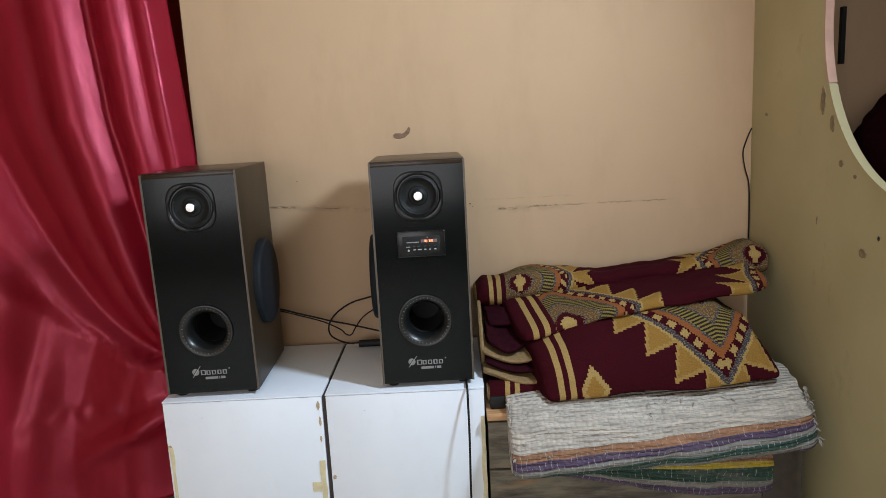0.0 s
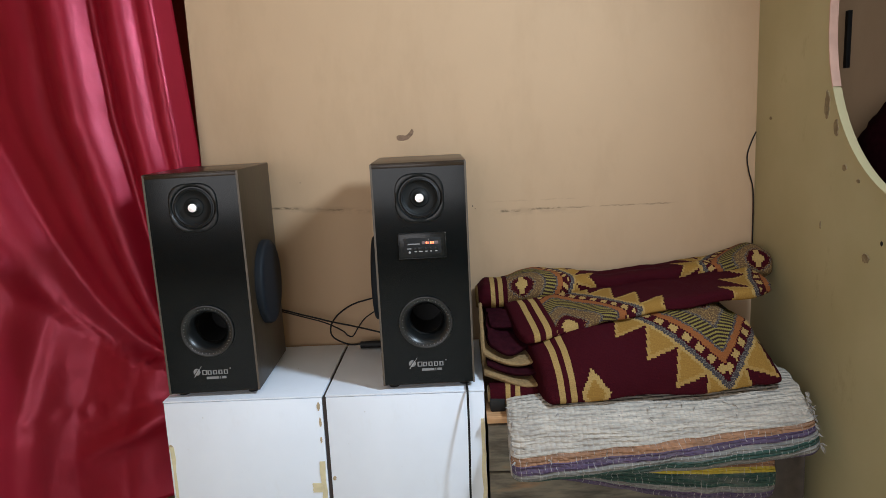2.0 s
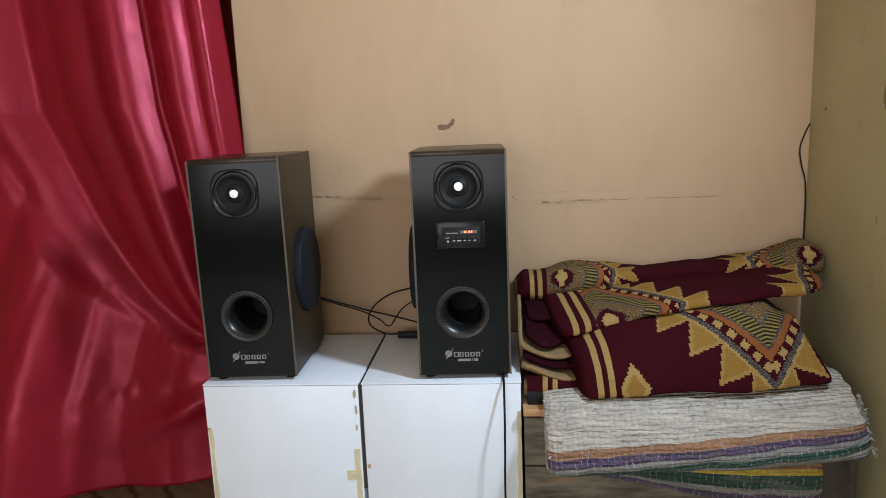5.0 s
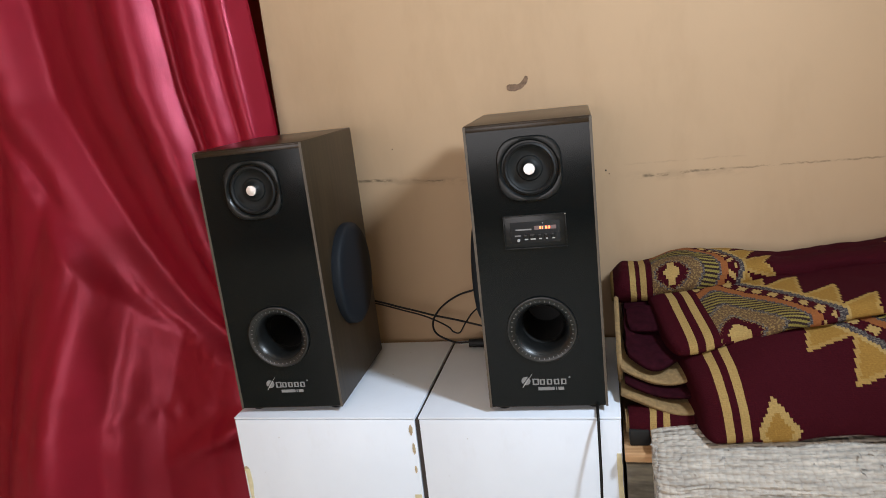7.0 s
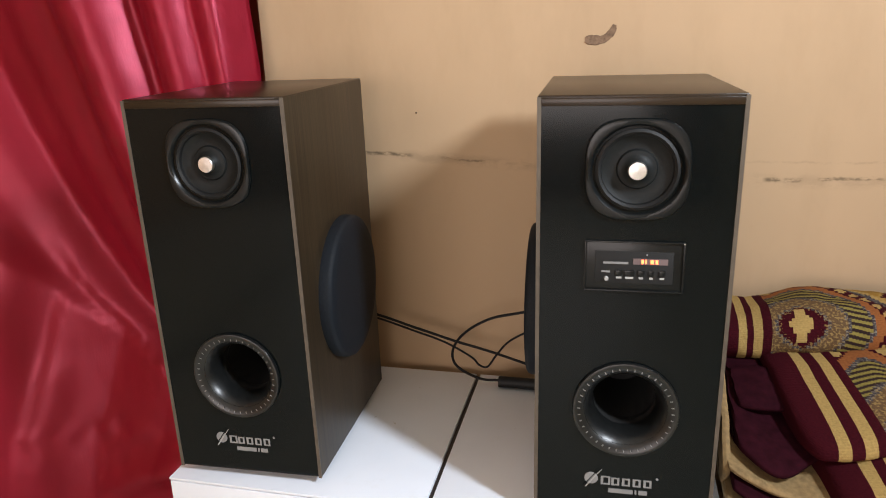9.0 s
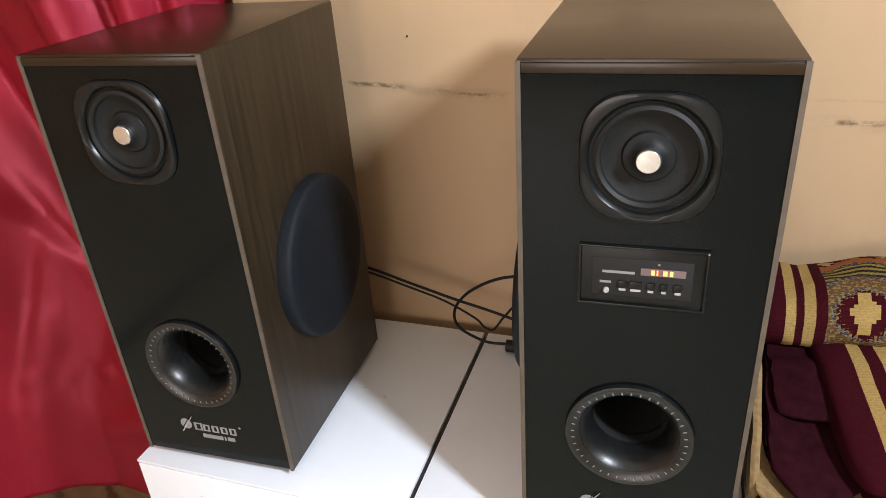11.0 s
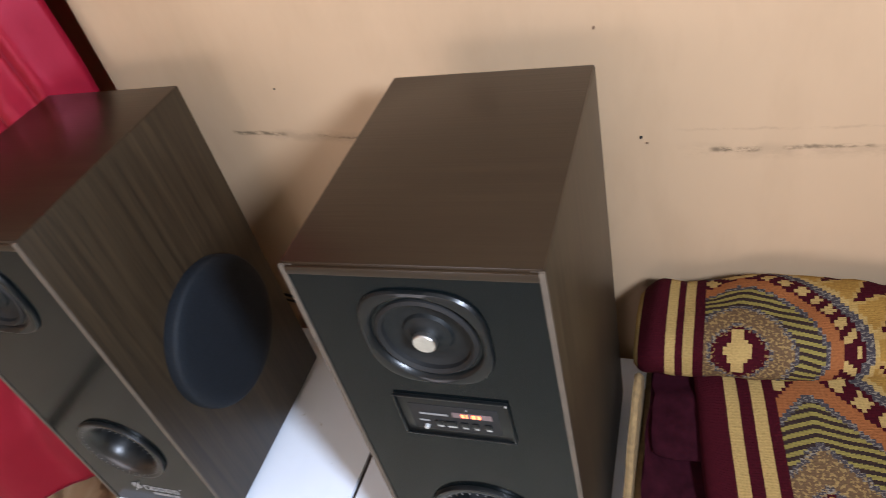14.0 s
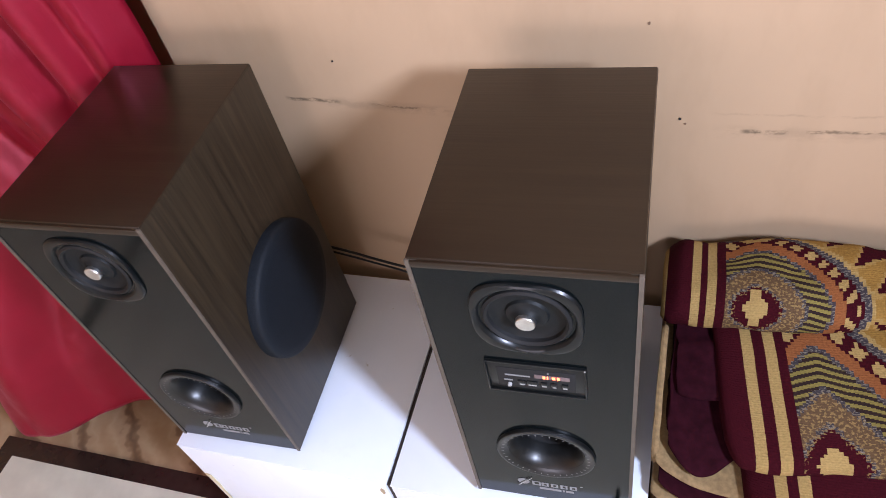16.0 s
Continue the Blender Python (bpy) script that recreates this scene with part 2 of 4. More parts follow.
def kilim(name, uc, vc, along, across, stripe_u, power=1.4, star=None):
    """Woven blanket: maroon ground, cream stripes and stepped medallions about (uc, vc) of the UV map, in metres."""
    m = Mat(name, 0.9, spec=0.06)
    u, v, w = m.xyz("UV")
    cell, period = 0.0045, 0.62
    qu = m.math("MULTIPLY", m.math("FLOOR", m.math("DIVIDE", u, cell)), cell)
    qv = m.math("MULTIPLY", m.math("FLOOR", m.math("DIVIDE", v, cell)), cell)
    far = m.math("SUBTRACT", m.math("MODULO", m.math("ADD", m.math("SUBTRACT", qu, uc), period * 2.5), period), period / 2)
    au = m.math("DIVIDE", m.math("ABSOLUTE", far), along)
    av = m.math("DIVIDE", m.math("ABSOLUTE", m.math("SUBTRACT", qv, vc)), across)
    d = m.math("POWER", m.math("ADD", m.math("POWER", au, power), m.math("POWER", av, power)), 1 / power)
    e = m.math("ADD", m.math("SUBTRACT", au, av), 4.0)
    olive, taupe, rust, gold = (0.21, 0.165, 0.045, 1), (0.115, 0.068, 0.034, 1), (0.24, 0.085, 0.028, 1), (0.28, 0.155, 0.035, 1)
    grey = (0.05, 0.042, 0.045, 1)
    inner = m.ramp(m.math("DIVIDE", d, 1.5), [(p / 1.5, col) for p, col in (
        (0.0, CREAM), (0.095, MAROON), (0.19, grey), (0.215, taupe), (0.35, grey), (0.385, olive), (0.55, grey), (0.58, rust), (0.66, MAROON),
        (0.79, grey), (0.85, CREAM), (0.89, gold))], constant=True)
    dark = m.math("MULTIPLY", m.math("GREATER_THAN", m.math("FRACT", m.math("ADD", m.math("DIVIDE", v, 0.0095), m.math("DIVIDE", m.math("ABSOLUTE", far), 0.034))), 0.5),
                  m.math("MULTIPLY", m.math("GREATER_THAN", d, 0.385), m.math("LESS_THAN", d, 0.55)))
    inner = m.mix(dark, inner, (0.03, 0.018, 0.015, 1))
    speck = m.math("MULTIPLY", m.math("GREATER_THAN", m.noise(m.coord.outputs["UV"], 260, 1), 0.55),
                   m.math("MULTIPLY", m.math("GREATER_THAN", d, 0.17), m.math("LESS_THAN", d, 0.37)))
    inner = m.mix(m.math("MULTIPLY", speck, 0.5), inner, CREAM)
    cross = m.math("MULTIPLY", m.math("LESS_THAN", m.math("ABSOLUTE", far), 0.0066), m.math("LESS_THAN", m.math("ABSOLUTE", m.math("SUBTRACT", qv, vc)), 0.027))
    inner = m.mix(cross, inner, CREAM)
    # outlines are flecked with pale yarn
    seams = m.ramp(m.math("DIVIDE", d, 1.5), [(p / 1.5, (f, f, f, 1)) for p, f in ((0.0, 0), (0.19, 1), (0.215, 0), (0.35, 1), (0.385, 0), (0.55, 1), (0.58, 0), (0.79, 1), (0.85, 0))], constant=True)
    fleck = m.math("GREATER_THAN", m.noise(m.scaled((230, 420, 1), "UV"), 1.0, 1), 0.56)
    inner = m.mix(m.math("MULTIPLY", m.math("MULTIPLY", seams, fleck), 0.75), inner, (0.22, 0.19, 0.15, 1))
    sq = m.math("MULTIPLY", m.math("GREATER_THAN", m.math("FRACT", m.math("MULTIPLY", e, 5.6)), 0.46),
                m.math("MULTIPLY", m.math("GREATER_THAN", d, 0.68), m.math("LESS_THAN", d, 0.77)))
    inner = m.mix(sq, inner, CREAM)
    # ragged flames round the medallion
    flame = m.math("MULTIPLY", m.math("ABSOLUTE", m.math("SUBTRACT", m.math("FRACT", m.math("MULTIPLY", e, 2.3)), 0.5)), 0.80)
    ground = m.mix(m.math("GREATER_THAN", m.math("ADD", d, flame), 1.30), inner, MAROON)
    rim = m.math("MULTIPLY", m.math("GREATER_THAN", m.math("ADD", d, flame), 1.22), m.math("LESS_THAN", m.math("ADD", d, flame), 1.30))
    ground = m.mix(m.math("MULTIPLY", rim, m.math("GREATER_THAN", d, 0.85)), ground, (0.33, 0.205, 0.062, 1))
    if star:
        s = m.math("ADD", m.math("DIVIDE", m.math("ABSOLUTE", m.math("SUBTRACT", qu, star[0])), 0.036), m.math("DIVIDE", m.math("ABSOLUTE", m.math("SUBTRACT", qv, star[1])), 0.062))
        ground = m.mix(m.math("LESS_THAN", s, 1.0), ground, CREAM)
        ground = m.mix(m.math("LESS_THAN", s, 0.62), ground, gold)
    clear = m.math("LESS_THAN", u, stripe_u[-1][1] + 0.012)
    ground = m.mix(clear, ground, MAROON)
    for lo, hi in stripe_u:
        band = m.math("MULTIPLY", m.math("GREATER_THAN", u, lo), m.math("LESS_THAN", u, hi))
        ground = m.mix(band, ground, CREAM)
    rows = m.t.nodes.new("ShaderNodeTexWave")
    rows.inputs["Scale"].default_value, rows.inputs["Distortion"].default_value = 95.0, 1.5
    rows.bands_direction = "Y"
    m.link(m.coord.outputs["UV"], rows.inputs["Vector"])
    fuzz = m.noise(m.coord.outputs["UV"], 320, 3)
    shade = m.ramp(m.math("ADD", m.math("MULTIPLY", rows.outputs["Fac"], 0.10), m.math("MULTIPLY", fuzz, 0.90)),
                   [(0.2, (0.6, 0.6, 0.6, 1)), (0.75, (1, 1, 1, 1))])
    m.base(m.mix(1.0, ground, shade, "MULTIPLY"))
    m.bump(m.math("ADD", m.math("MULTIPLY", rows.outputs["Fac"], 0.15), fuzz), 0.6, 0.0018)
    return m.m


def rag_rug(name, bands, start, width, slope):
    """Rag rug: undyed weft, with coloured bands along the last hand's width; v of the UV map runs in metres over the fold."""
    m = Mat(name, 0.75, spec=0.3)
    u, v, w = m.xyz("UV")
    wob = m.math("MULTIPLY", m.math("SUBTRACT", m.noise(m.scaled((6, 30, 1), "UV"), 1.0, 2), 0.5), 0.010)
    vv = m.math("ADD", m.math("ADD", v, wob), m.math("MULTIPLY", u, slope))
    white, orange, purple, grey = (0.57, 0.53, 0.47, 1), (0.34, 0.18, 0.10, 1), (0.090, 0.062, 0.125, 1), (0.24, 0.24, 0.23, 1)
    green, yellow = (0.028, 0.075, 0.060, 1), (0.52, 0.40, 0.04, 1)
    tones = {"w": white, "o": orange, "p": purple, "s": grey, "g": green, "y": yellow}
    stops = [(0.0, tones[bands[0]])]
    for k, ch in enumerate(bands[1:]):
        stops.append((start + k * width, tones[ch]))
    c = m.ramp(vv, stops, constant=True)
    cells = m.node("ShaderNodeTexVoronoi", Scale=1.0, Randomness=0.5)
    m.link(m.scaled((85, 150, 1), "UV"), cells.inputs["Vector"])
    lumps = cells.outputs["Distance"]
    tint = m.ramp(m.noise(m.scaled((9, 60, 1), "UV"), 1.0, 4), [(0.3, (0.62, 0.62, 0.62, 1)), (0.7, (1.05, 1.03, 1.0, 1))])
    c = m.mix(1.0, c, tint, "MULTIPLY")
    rib = m.math("ABSOLUTE", m.math("SUBTRACT", m.math("FRACT", m.math("DIVIDE", vv, 0.0125)), 0.5))
    c = m.mix(m.math("MULTIPLY", m.ramp(rib, [(0.36, (0, 0, 0, 1)), (0.5, (1, 1, 1, 1))]), 0.22), c, (0.13, 0.11, 0.10, 1))
    c = m.mix(m.math("MULTIPLY", m.ramp(lumps, [(0.5, (0, 0, 0, 1)), (0.85, (1, 1, 1, 1))]), 0.25), c, (0.12, 0.10, 0.09, 1))
    # pale warp threads cross the bands
    warp = m.math("FRACT", m.math("ADD", m.math("DIVIDE", u, 0.0135), m.math("MULTIPLY", m.noise(m.scaled((20, 40, 1), "UV"), 1.0, 2), 1.2)))
    seen = m.ramp(m.noise(m.scaled((30, 70, 1), "UV"), 1.0, 2), [(0.48, (0, 0, 0, 1)), (0.56, (1, 1, 1, 1))])
    c = m.mix(m.math("MULTIPLY", m.math("MULTIPLY", m.math("LESS_THAN", warp, 0.12), seen), 0.55), c, (0.42, 0.41, 0.39, 1))
    soil = m.ramp(m.noise(m.scaled((5, 14, 1), "UV"), 1.0, 5, 0.7), [(0.52, (0, 0, 0, 1)), (0.72, (1, 1, 1, 1))])
    c = m.mix(m.math("MULTIPLY", soil, 0.45), c, (0.22, 0.20, 0.18, 1))
    m.base(c)
    m.rough(m.ramp(lumps, [(0.2, (0.42, 0.42, 0.42, 1)), (0.6, (0.8, 0.8, 0.8, 1))]))
    m.bump(m.math("ADD", lumps, m.math("MULTIPLY", rib, 1.3)), 1.0, -0.005)
    return m.m


RUG = rag_rug("rag_rug_upper", "wopsgsps", 0.607, 0.0190, 0.080)
RUG_LOW = rag_rug("rag_rug_lower", "ppsggyo", 0.044, 0.0165, -0.02)
KILIM_LOW = kilim("kilim_lower_fold", 0.420, 0.250, 0.245, 0.31, [(0.034, 0.048), (0.060, 0.074)], 1.0, (0.114, 0.004))
KILIM_MID = kilim("kilim_middle_fold", 0.119, 0.004, 0.205, 0.28, [(0.032, 0.046), (0.060, 0.074)], 1.2)
KILIM_TOP = kilim("kilim_top_roll", 0.123, 0.032, 0.165, 0.17, [(-0.001, 0.007), (0.041, 0.053), (0.062, 0.074)], 1.6)
KILIM_PLAIN = kilim("kilim_striped_end", 0.35, 0.5, 0.0005, 0.0005, [(0.036, 0.048), (0.060, 0.072)])
BACKING = plain("cream_blanket_edge", (0.21, 0.135, 0.056, 1), 0.9, vary=0.25, scale=150, bump=0.4)
DARK_CLOTH = plain("dark_maroon_cloth", (0.020, 0.003, 0.006, 1), 0.9, spec=0.05, vary=0.3, scale=80, bump=0.4)


# ---- mesh helpers ----
def link_mesh(name, bm, mat, parent=None, label="", smooth=None):
    bmesh.ops.recalc_face_normals(bm, faces=bm.faces[:])
    me = bpy.data.meshes.new(name)
    bm.to_mesh(me)
    bm.free()
    me.materials.append(mat)
    if smooth is not None:
        me.shade_smooth()
        me.set_sharp_from_angle(angle=radians(smooth))
    ob = new(name, me)
    if parent is not None:
        ob.parent = parent
    if label:
        ob["label"] = label
    return ob


def part(name, bm, mat, parent, label="", smooth=35):
    return link_mesh(name, bm, mat, parent, label, smooth)


def thing(name, place, label, category, group=""):
    e = new(name)
    e.empty_display_size = 0.05
    e.matrix_world = pose(*place) if not isinstance(place, Matrix) else place
    return tagged(e, label, category, group)


def structure(name, bm, mat, label="", smooth=None):
    return tagged(link_mesh(name, bm, mat, None, "", smooth), label or name.replace("_", " "), name.split("_")[0], kind="structure")


def box(x0, x1, y0, y1, z0, z1, bevel=0.0, bm=None, segments=2):
    bm = bm or bmesh.new()
    vs = bmesh.ops.create_cube(bm, size=1.0)["verts"]
    for v in vs:
        v.co = Vector(((x0 + x1) / 2 + v.co.x * (x1 - x0), (y0 + y1) / 2 + v.co.y * (y1 - y0), (z0 + z1) / 2 + v.co.z * (z1 - z0)))
    if bevel:
        es = list({e for v in vs for e in v.link_edges})
        bmesh.ops.bevel(bm, geom=es, offset=bevel, segments=segments, affect="EDGES", profile=0.5)
    return bm


def lathe(profile, cx, cz, n=56, square=0.0, bm=None, close=False):
    """Turns a profile of (radius, y) round the axis through (cx, cz) along y. square: how far the outline swells towards the diagonals."""
    bm = bm or bmesh.new()
    rings = []
    for r, y, *q in profile:
        k = q[0] if q else square
        ring = []
        for i in range(n):
            a = 2 * math.pi * i / n
            rr = r * (1 + k * (math.sin(2 * a) ** 2))
            ring.append(bm.verts.new((cx + rr * math.cos(a), y, cz + rr * math.sin(a))))
        rings.append(ring)
    for a, b in zip(rings, rings[1:]):
        for i in range(n):
            bm.faces.new((a[i], a[(i + 1) % n], b[(i + 1) % n], b[i]))
    if close:
        bm.faces.new(rings[-1])
    return bm


def plate_hole(bm, x0, x1, z0, z1, cx, cz, r, y, n=48):
    """A flat rectangle at depth y with a round hole."""
    angles = sorted({round(2 * math.pi * i / n, 6) for i in range(n)} |
                    {round(math.atan2(z - cz, x - cx) % (2 * math.pi), 6) for x in (x0, x1) for z in (z0, z1)})
    inner, outer = [], []
    for a in angles:
        c, s = math.cos(a), math.sin(a)
        k = min([((x1 - cx) / c if c > 0 else (x0 - cx) / c)] if abs(c) > 1e-6 else [9e9]) 
        k2 = ((z1 - cz) / s if s > 0 else (z0 - cz) / s) if abs(s) > 1e-6 else 9e9
        k = min(k, k2)
        reach = r(a) if callable(r) else r
        inner.append(bm.verts.new((cx + reach * c, y, cz + reach * s)))
        outer.append(bm.verts.new((cx + k * c, y, cz + k * s)))
    m = len(angles)
    for i in range(m):
        j = (i + 1) % m
        bm.faces.new((inner[i], inner[j], outer[j], outer[i]))
    return bm


def smooth_line(points, steps=8):
    ps = [Vector(p) for p in points]
    ps = [ps[0] * 2 - ps[1]] + ps + [ps[-1] * 2 - ps[-2]]
    out = []
    for i in range(1, len(ps) - 2):
        p0, p1, p2, p3 = ps[i - 1:i + 3]
        for k in range(steps):
            t = k / steps
            out.append(0.5 * ((2 * p1) + (p2 - p0) * t + (2 * p0 - 5 * p1 + 4 * p2 - p3) * t * t + (3 * p1 - p0 - 3 * p2 + p3) * t ** 3))
    out.append(ps[-2])
    return out


def tube(points, r, n=8, bm=None, steps=8):
    bm = bm or bmesh.new()
    line = smooth_line(points, steps)
    up = Vector((0.13, 0.31, 0.94)).normalized()
    rings = []
    for i, p in enumerate(line):
        d = (line[min(i + 1, len(line) - 1)] - line[max(i - 1, 0)]).normalized()
        side = d.cross(up)
        side = side.normalized() if side.length > 1e-4 else Vector((1, 0, 0))
        top = side.cross(d).normalized()
        rings.append([bm.verts.new(p + r * (side * math.cos(2 * math.pi * k / n) + top * math.sin(2 * math.pi * k / n))) for k in range(n)])
    for a, b in zip(rings, rings[1:]):
        for k in range(n):
            bm.faces.new((a[k], a[(k + 1) % n], b[(k + 1) % n], b[k]))
    bm.faces.new(rings[0])
    bm.faces.new(rings[-1])
    return bm


def sheet(nu, nv, fn, closed_v=False):
    """A grid mesh with a UV map; fn(i, j) gives the place and the (u, v) in metres."""
    bm = bmesh.new()
    uv = bm.loops.layers.uv.new("UVMap")
    grid, coords = [], {}
    for i in range(nu):
        row = []
        for j in range(nv):
            p, t = fn(i / (nu - 1), j / (nv - 1))
            vert = bm.verts.new(p)
            coords[vert] = t
            row.append(vert)
        grid.append(row)
    for i in range(nu - 1):
        for j in range(nv - 1):
            f = bm.faces.new((grid[i][j], grid[i + 1][j], grid[i + 1][j + 1], grid[i][j + 1]))
            for l in f.loops:
                l[uv].uv = coords[l.vert]
    return bm, grid


# ---- structure ----
WX, WY = 0.845, 2.02          # partition and back wall
structure("floor", box(-2.8, 2.6, -2.8, 3.4, -0.1, 0.0), MARBLE, "brown veined stone tile floor")
structure("floor_border_back", box(-1.648, 2.3, 1.687, 1.738, 0.0, 0.0035), BORDER, "dark inlaid floor border")
structure("floor_border_side", box(-1.648, -1.597, -2.3, 1.687, 0.0, 0.0035), BORDER, "dark inlaid floor border")
structure("floor_inlay", box(-1.597, 0.83, -2.3, 1.687, 0.0, 0.003), INLAY, "pale polished floor inside the dark border")
# assumed pale floor out of view, a bright surface for the speaker fronts to reflect
structure("floor_inlay_side", box(-2.79, -1.648, -2.3, 1.687, 0.0, 0.003), INLAY, "unseen pale floor beside the dark border, added to brighten reflections")
structure("wall_back", box(-0.712, 2.6, WY, WY + 0.14, 0.0, 2.7), WALL, "beige painted back wall with scuff marks")
structure("wall_back_left", box(-2.8, -1.95, WY, WY + 0.14, 0.0, 2.7), WALL2, "beige painted wall beside the doorway")
structure("wall_lintel", box(-1.95, -0.712, WY, WY + 0.14, 2.1, 2.7), WALL2, "wall over the curtained doorway")
structure("wall_left", box(-2.9, -2.8, -2.8, 3.4, 0.0, 2.7), WALL2, "beige painted side wall")
structure("wall_right", box(2.6, 2.7, -2.8, 2.16, 0.0, 2.7), WALL2, "wall of the side room")
# unseen front wall; its window is assumed, sized to suit the fill lamp
structure("wall_front_low", box(-2.8, 2.6, -2.9, -2.8, 0.0, 0.5), WALL2, "wall below the assumed, unseen front window")
structure("wall_front_high", box(-2.8, 2.6, -2.9, -2.8, 2.1, 2.7), WALL2, "wall over the assumed, unseen front window")
structure("wall_front_left", box(-2.8, -2.3, -2.9, -2.8, 0.5, 2.1), WALL2, "wall beside the assumed, unseen front window")
structure("wall_front_right", box(0.4, 2.6, -2.9, -2.8, 0.5, 2.1), WALL2, "wall beside the assumed, unseen front window")
structure("wall_passage", box(-2.8, -0.6, 3.3, 3.4, 0.0, 2.7), WALL2, "far wall of the dark passage")
structure("wall_passage_side", box(-0.7, -0.6, 2.16, 3.3, 0.0, 2.7), WALL2, "side wall of the dark passage")
structure("ceiling", box(-2.9, 2.7, -2.9, 3.4, 2.7, 2.8), CEIL, "plain painted ceiling")

# partition board with a tall round-ended opening
AY, AZ, AR, AH, TH = 1.266, 1.640, 0.383, 0.265, 0.017


def opening_reach(a):
    """How far the edge of the opening lies from its middle, in the direction a."""
    c, d = math.cos(a), math.sin(a)
    if abs(c) > 1e-6 and abs(AR / abs(c) * d) <= AH:
        return AR / abs(c)
    return AH * abs(d) + math.sqrt(max(0.0, AR * AR - AH * AH * c * c))


bm = bmesh.new()
plate_hole(bm, 0.0, WY, 0.0, 2.7, AY, AZ, opening_reach, 0.0, 144)
geo = bmesh.ops.extrude_face_region(bm, geom=bm.faces[:])
for v in [g for g in geo["geom"] if isinstance(g, bmesh.types.BMVert)]:
    v.co.y += TH
for v in bm.verts:
    v.co = Vector((WX + v.co.y, v.co.x, v.co.z))
structure("wall_partition", bm, PARTITION, "olive-cream painted partition board with a round-ended opening")
structure("wall_partition_front", box(WX, WX + TH, -2.8, 0.0, 0.0, 2.7), PARTITION, "painted partition board")


# trim: the edge band of the opening, pink above and worn to the board below
def edge_band(name, a0, a1, n, mat, label):
    bm = bmesh.new()
    rows = []
    for i in range(n + 1):
        a = radians(a0 + (a1 - a0) * i / n)
        r = opening_reach(a)
        rows.append([bm.verts.new((x, AY + k * math.cos(a), AZ + k * math.sin(a))) for k, x in ((r + 0.0005, WX - 0.001), (r - 0.003, WX - 0.001), (r - 0.003, WX + TH + 0.001), (r + 0.0005, WX + TH + 0.001))])
    for p, q in zip(rows, rows[1:]):
        for k in range(4):
            bm.faces.new((p[k], q[k], q[(k + 1) % 4], p[(k + 1) % 4]))
    structure(name, bm, mat, label, 40)


edge_band("trim_opening", -49, 229, 140, EDGE_PAINT, "pink painted edge of the round-ended opening")
edge_band("trim_opening_worn", 229.4, 310.6, 50, PARTITION, "worn lower edge of the opening")


def blotch(name, place, w, h, normal, mat, label, seed, category="mark", depth=0.0015):
    """A shallow uneven patch of broken paint on a wall facing -y or -x."""
    rnd = random.Random(seed)
    bm = bmesh.new()
    n = 26
    pts = []
    for i in range(n):
        a = 2 * math.pi * i / n
        k = 0.75 + 0.3 * rnd.random()
        pts.append((w / 2 * k * math.cos(a), h / 2 * k * math.sin(a)))
    to = (lambda p, d: (place[0] + p[0], place[1] - d, place[2] + p[1])) if normal == "y" else (lambda p, d: (place[0] - d, place[1] + p[0], place[2] + p[1]))
    lo = [bm.verts.new(to(p, -0.002)) for p in pts]
    hi = [bm.verts.new(to((p[0] * 0.86, p[1] * 0.86), depth)) for p in pts]
    mid = bm.verts.new(to((0, 0), depth * 0.4))
    for i in range(n):
        j = (i + 1) % n
        bm.faces.new((lo[i], lo[j], hi[j], hi[i]))
        bm.faces.new((hi[i], hi[j], mid))
    ob = link_mesh(name, bm, mat, None, "", 40)
    return tagged(ob, label, category)


# ---- loudspeakers ----
SW, SD, SH, FOOT = 0.2185, 0.297, 0.5265, 0.0115


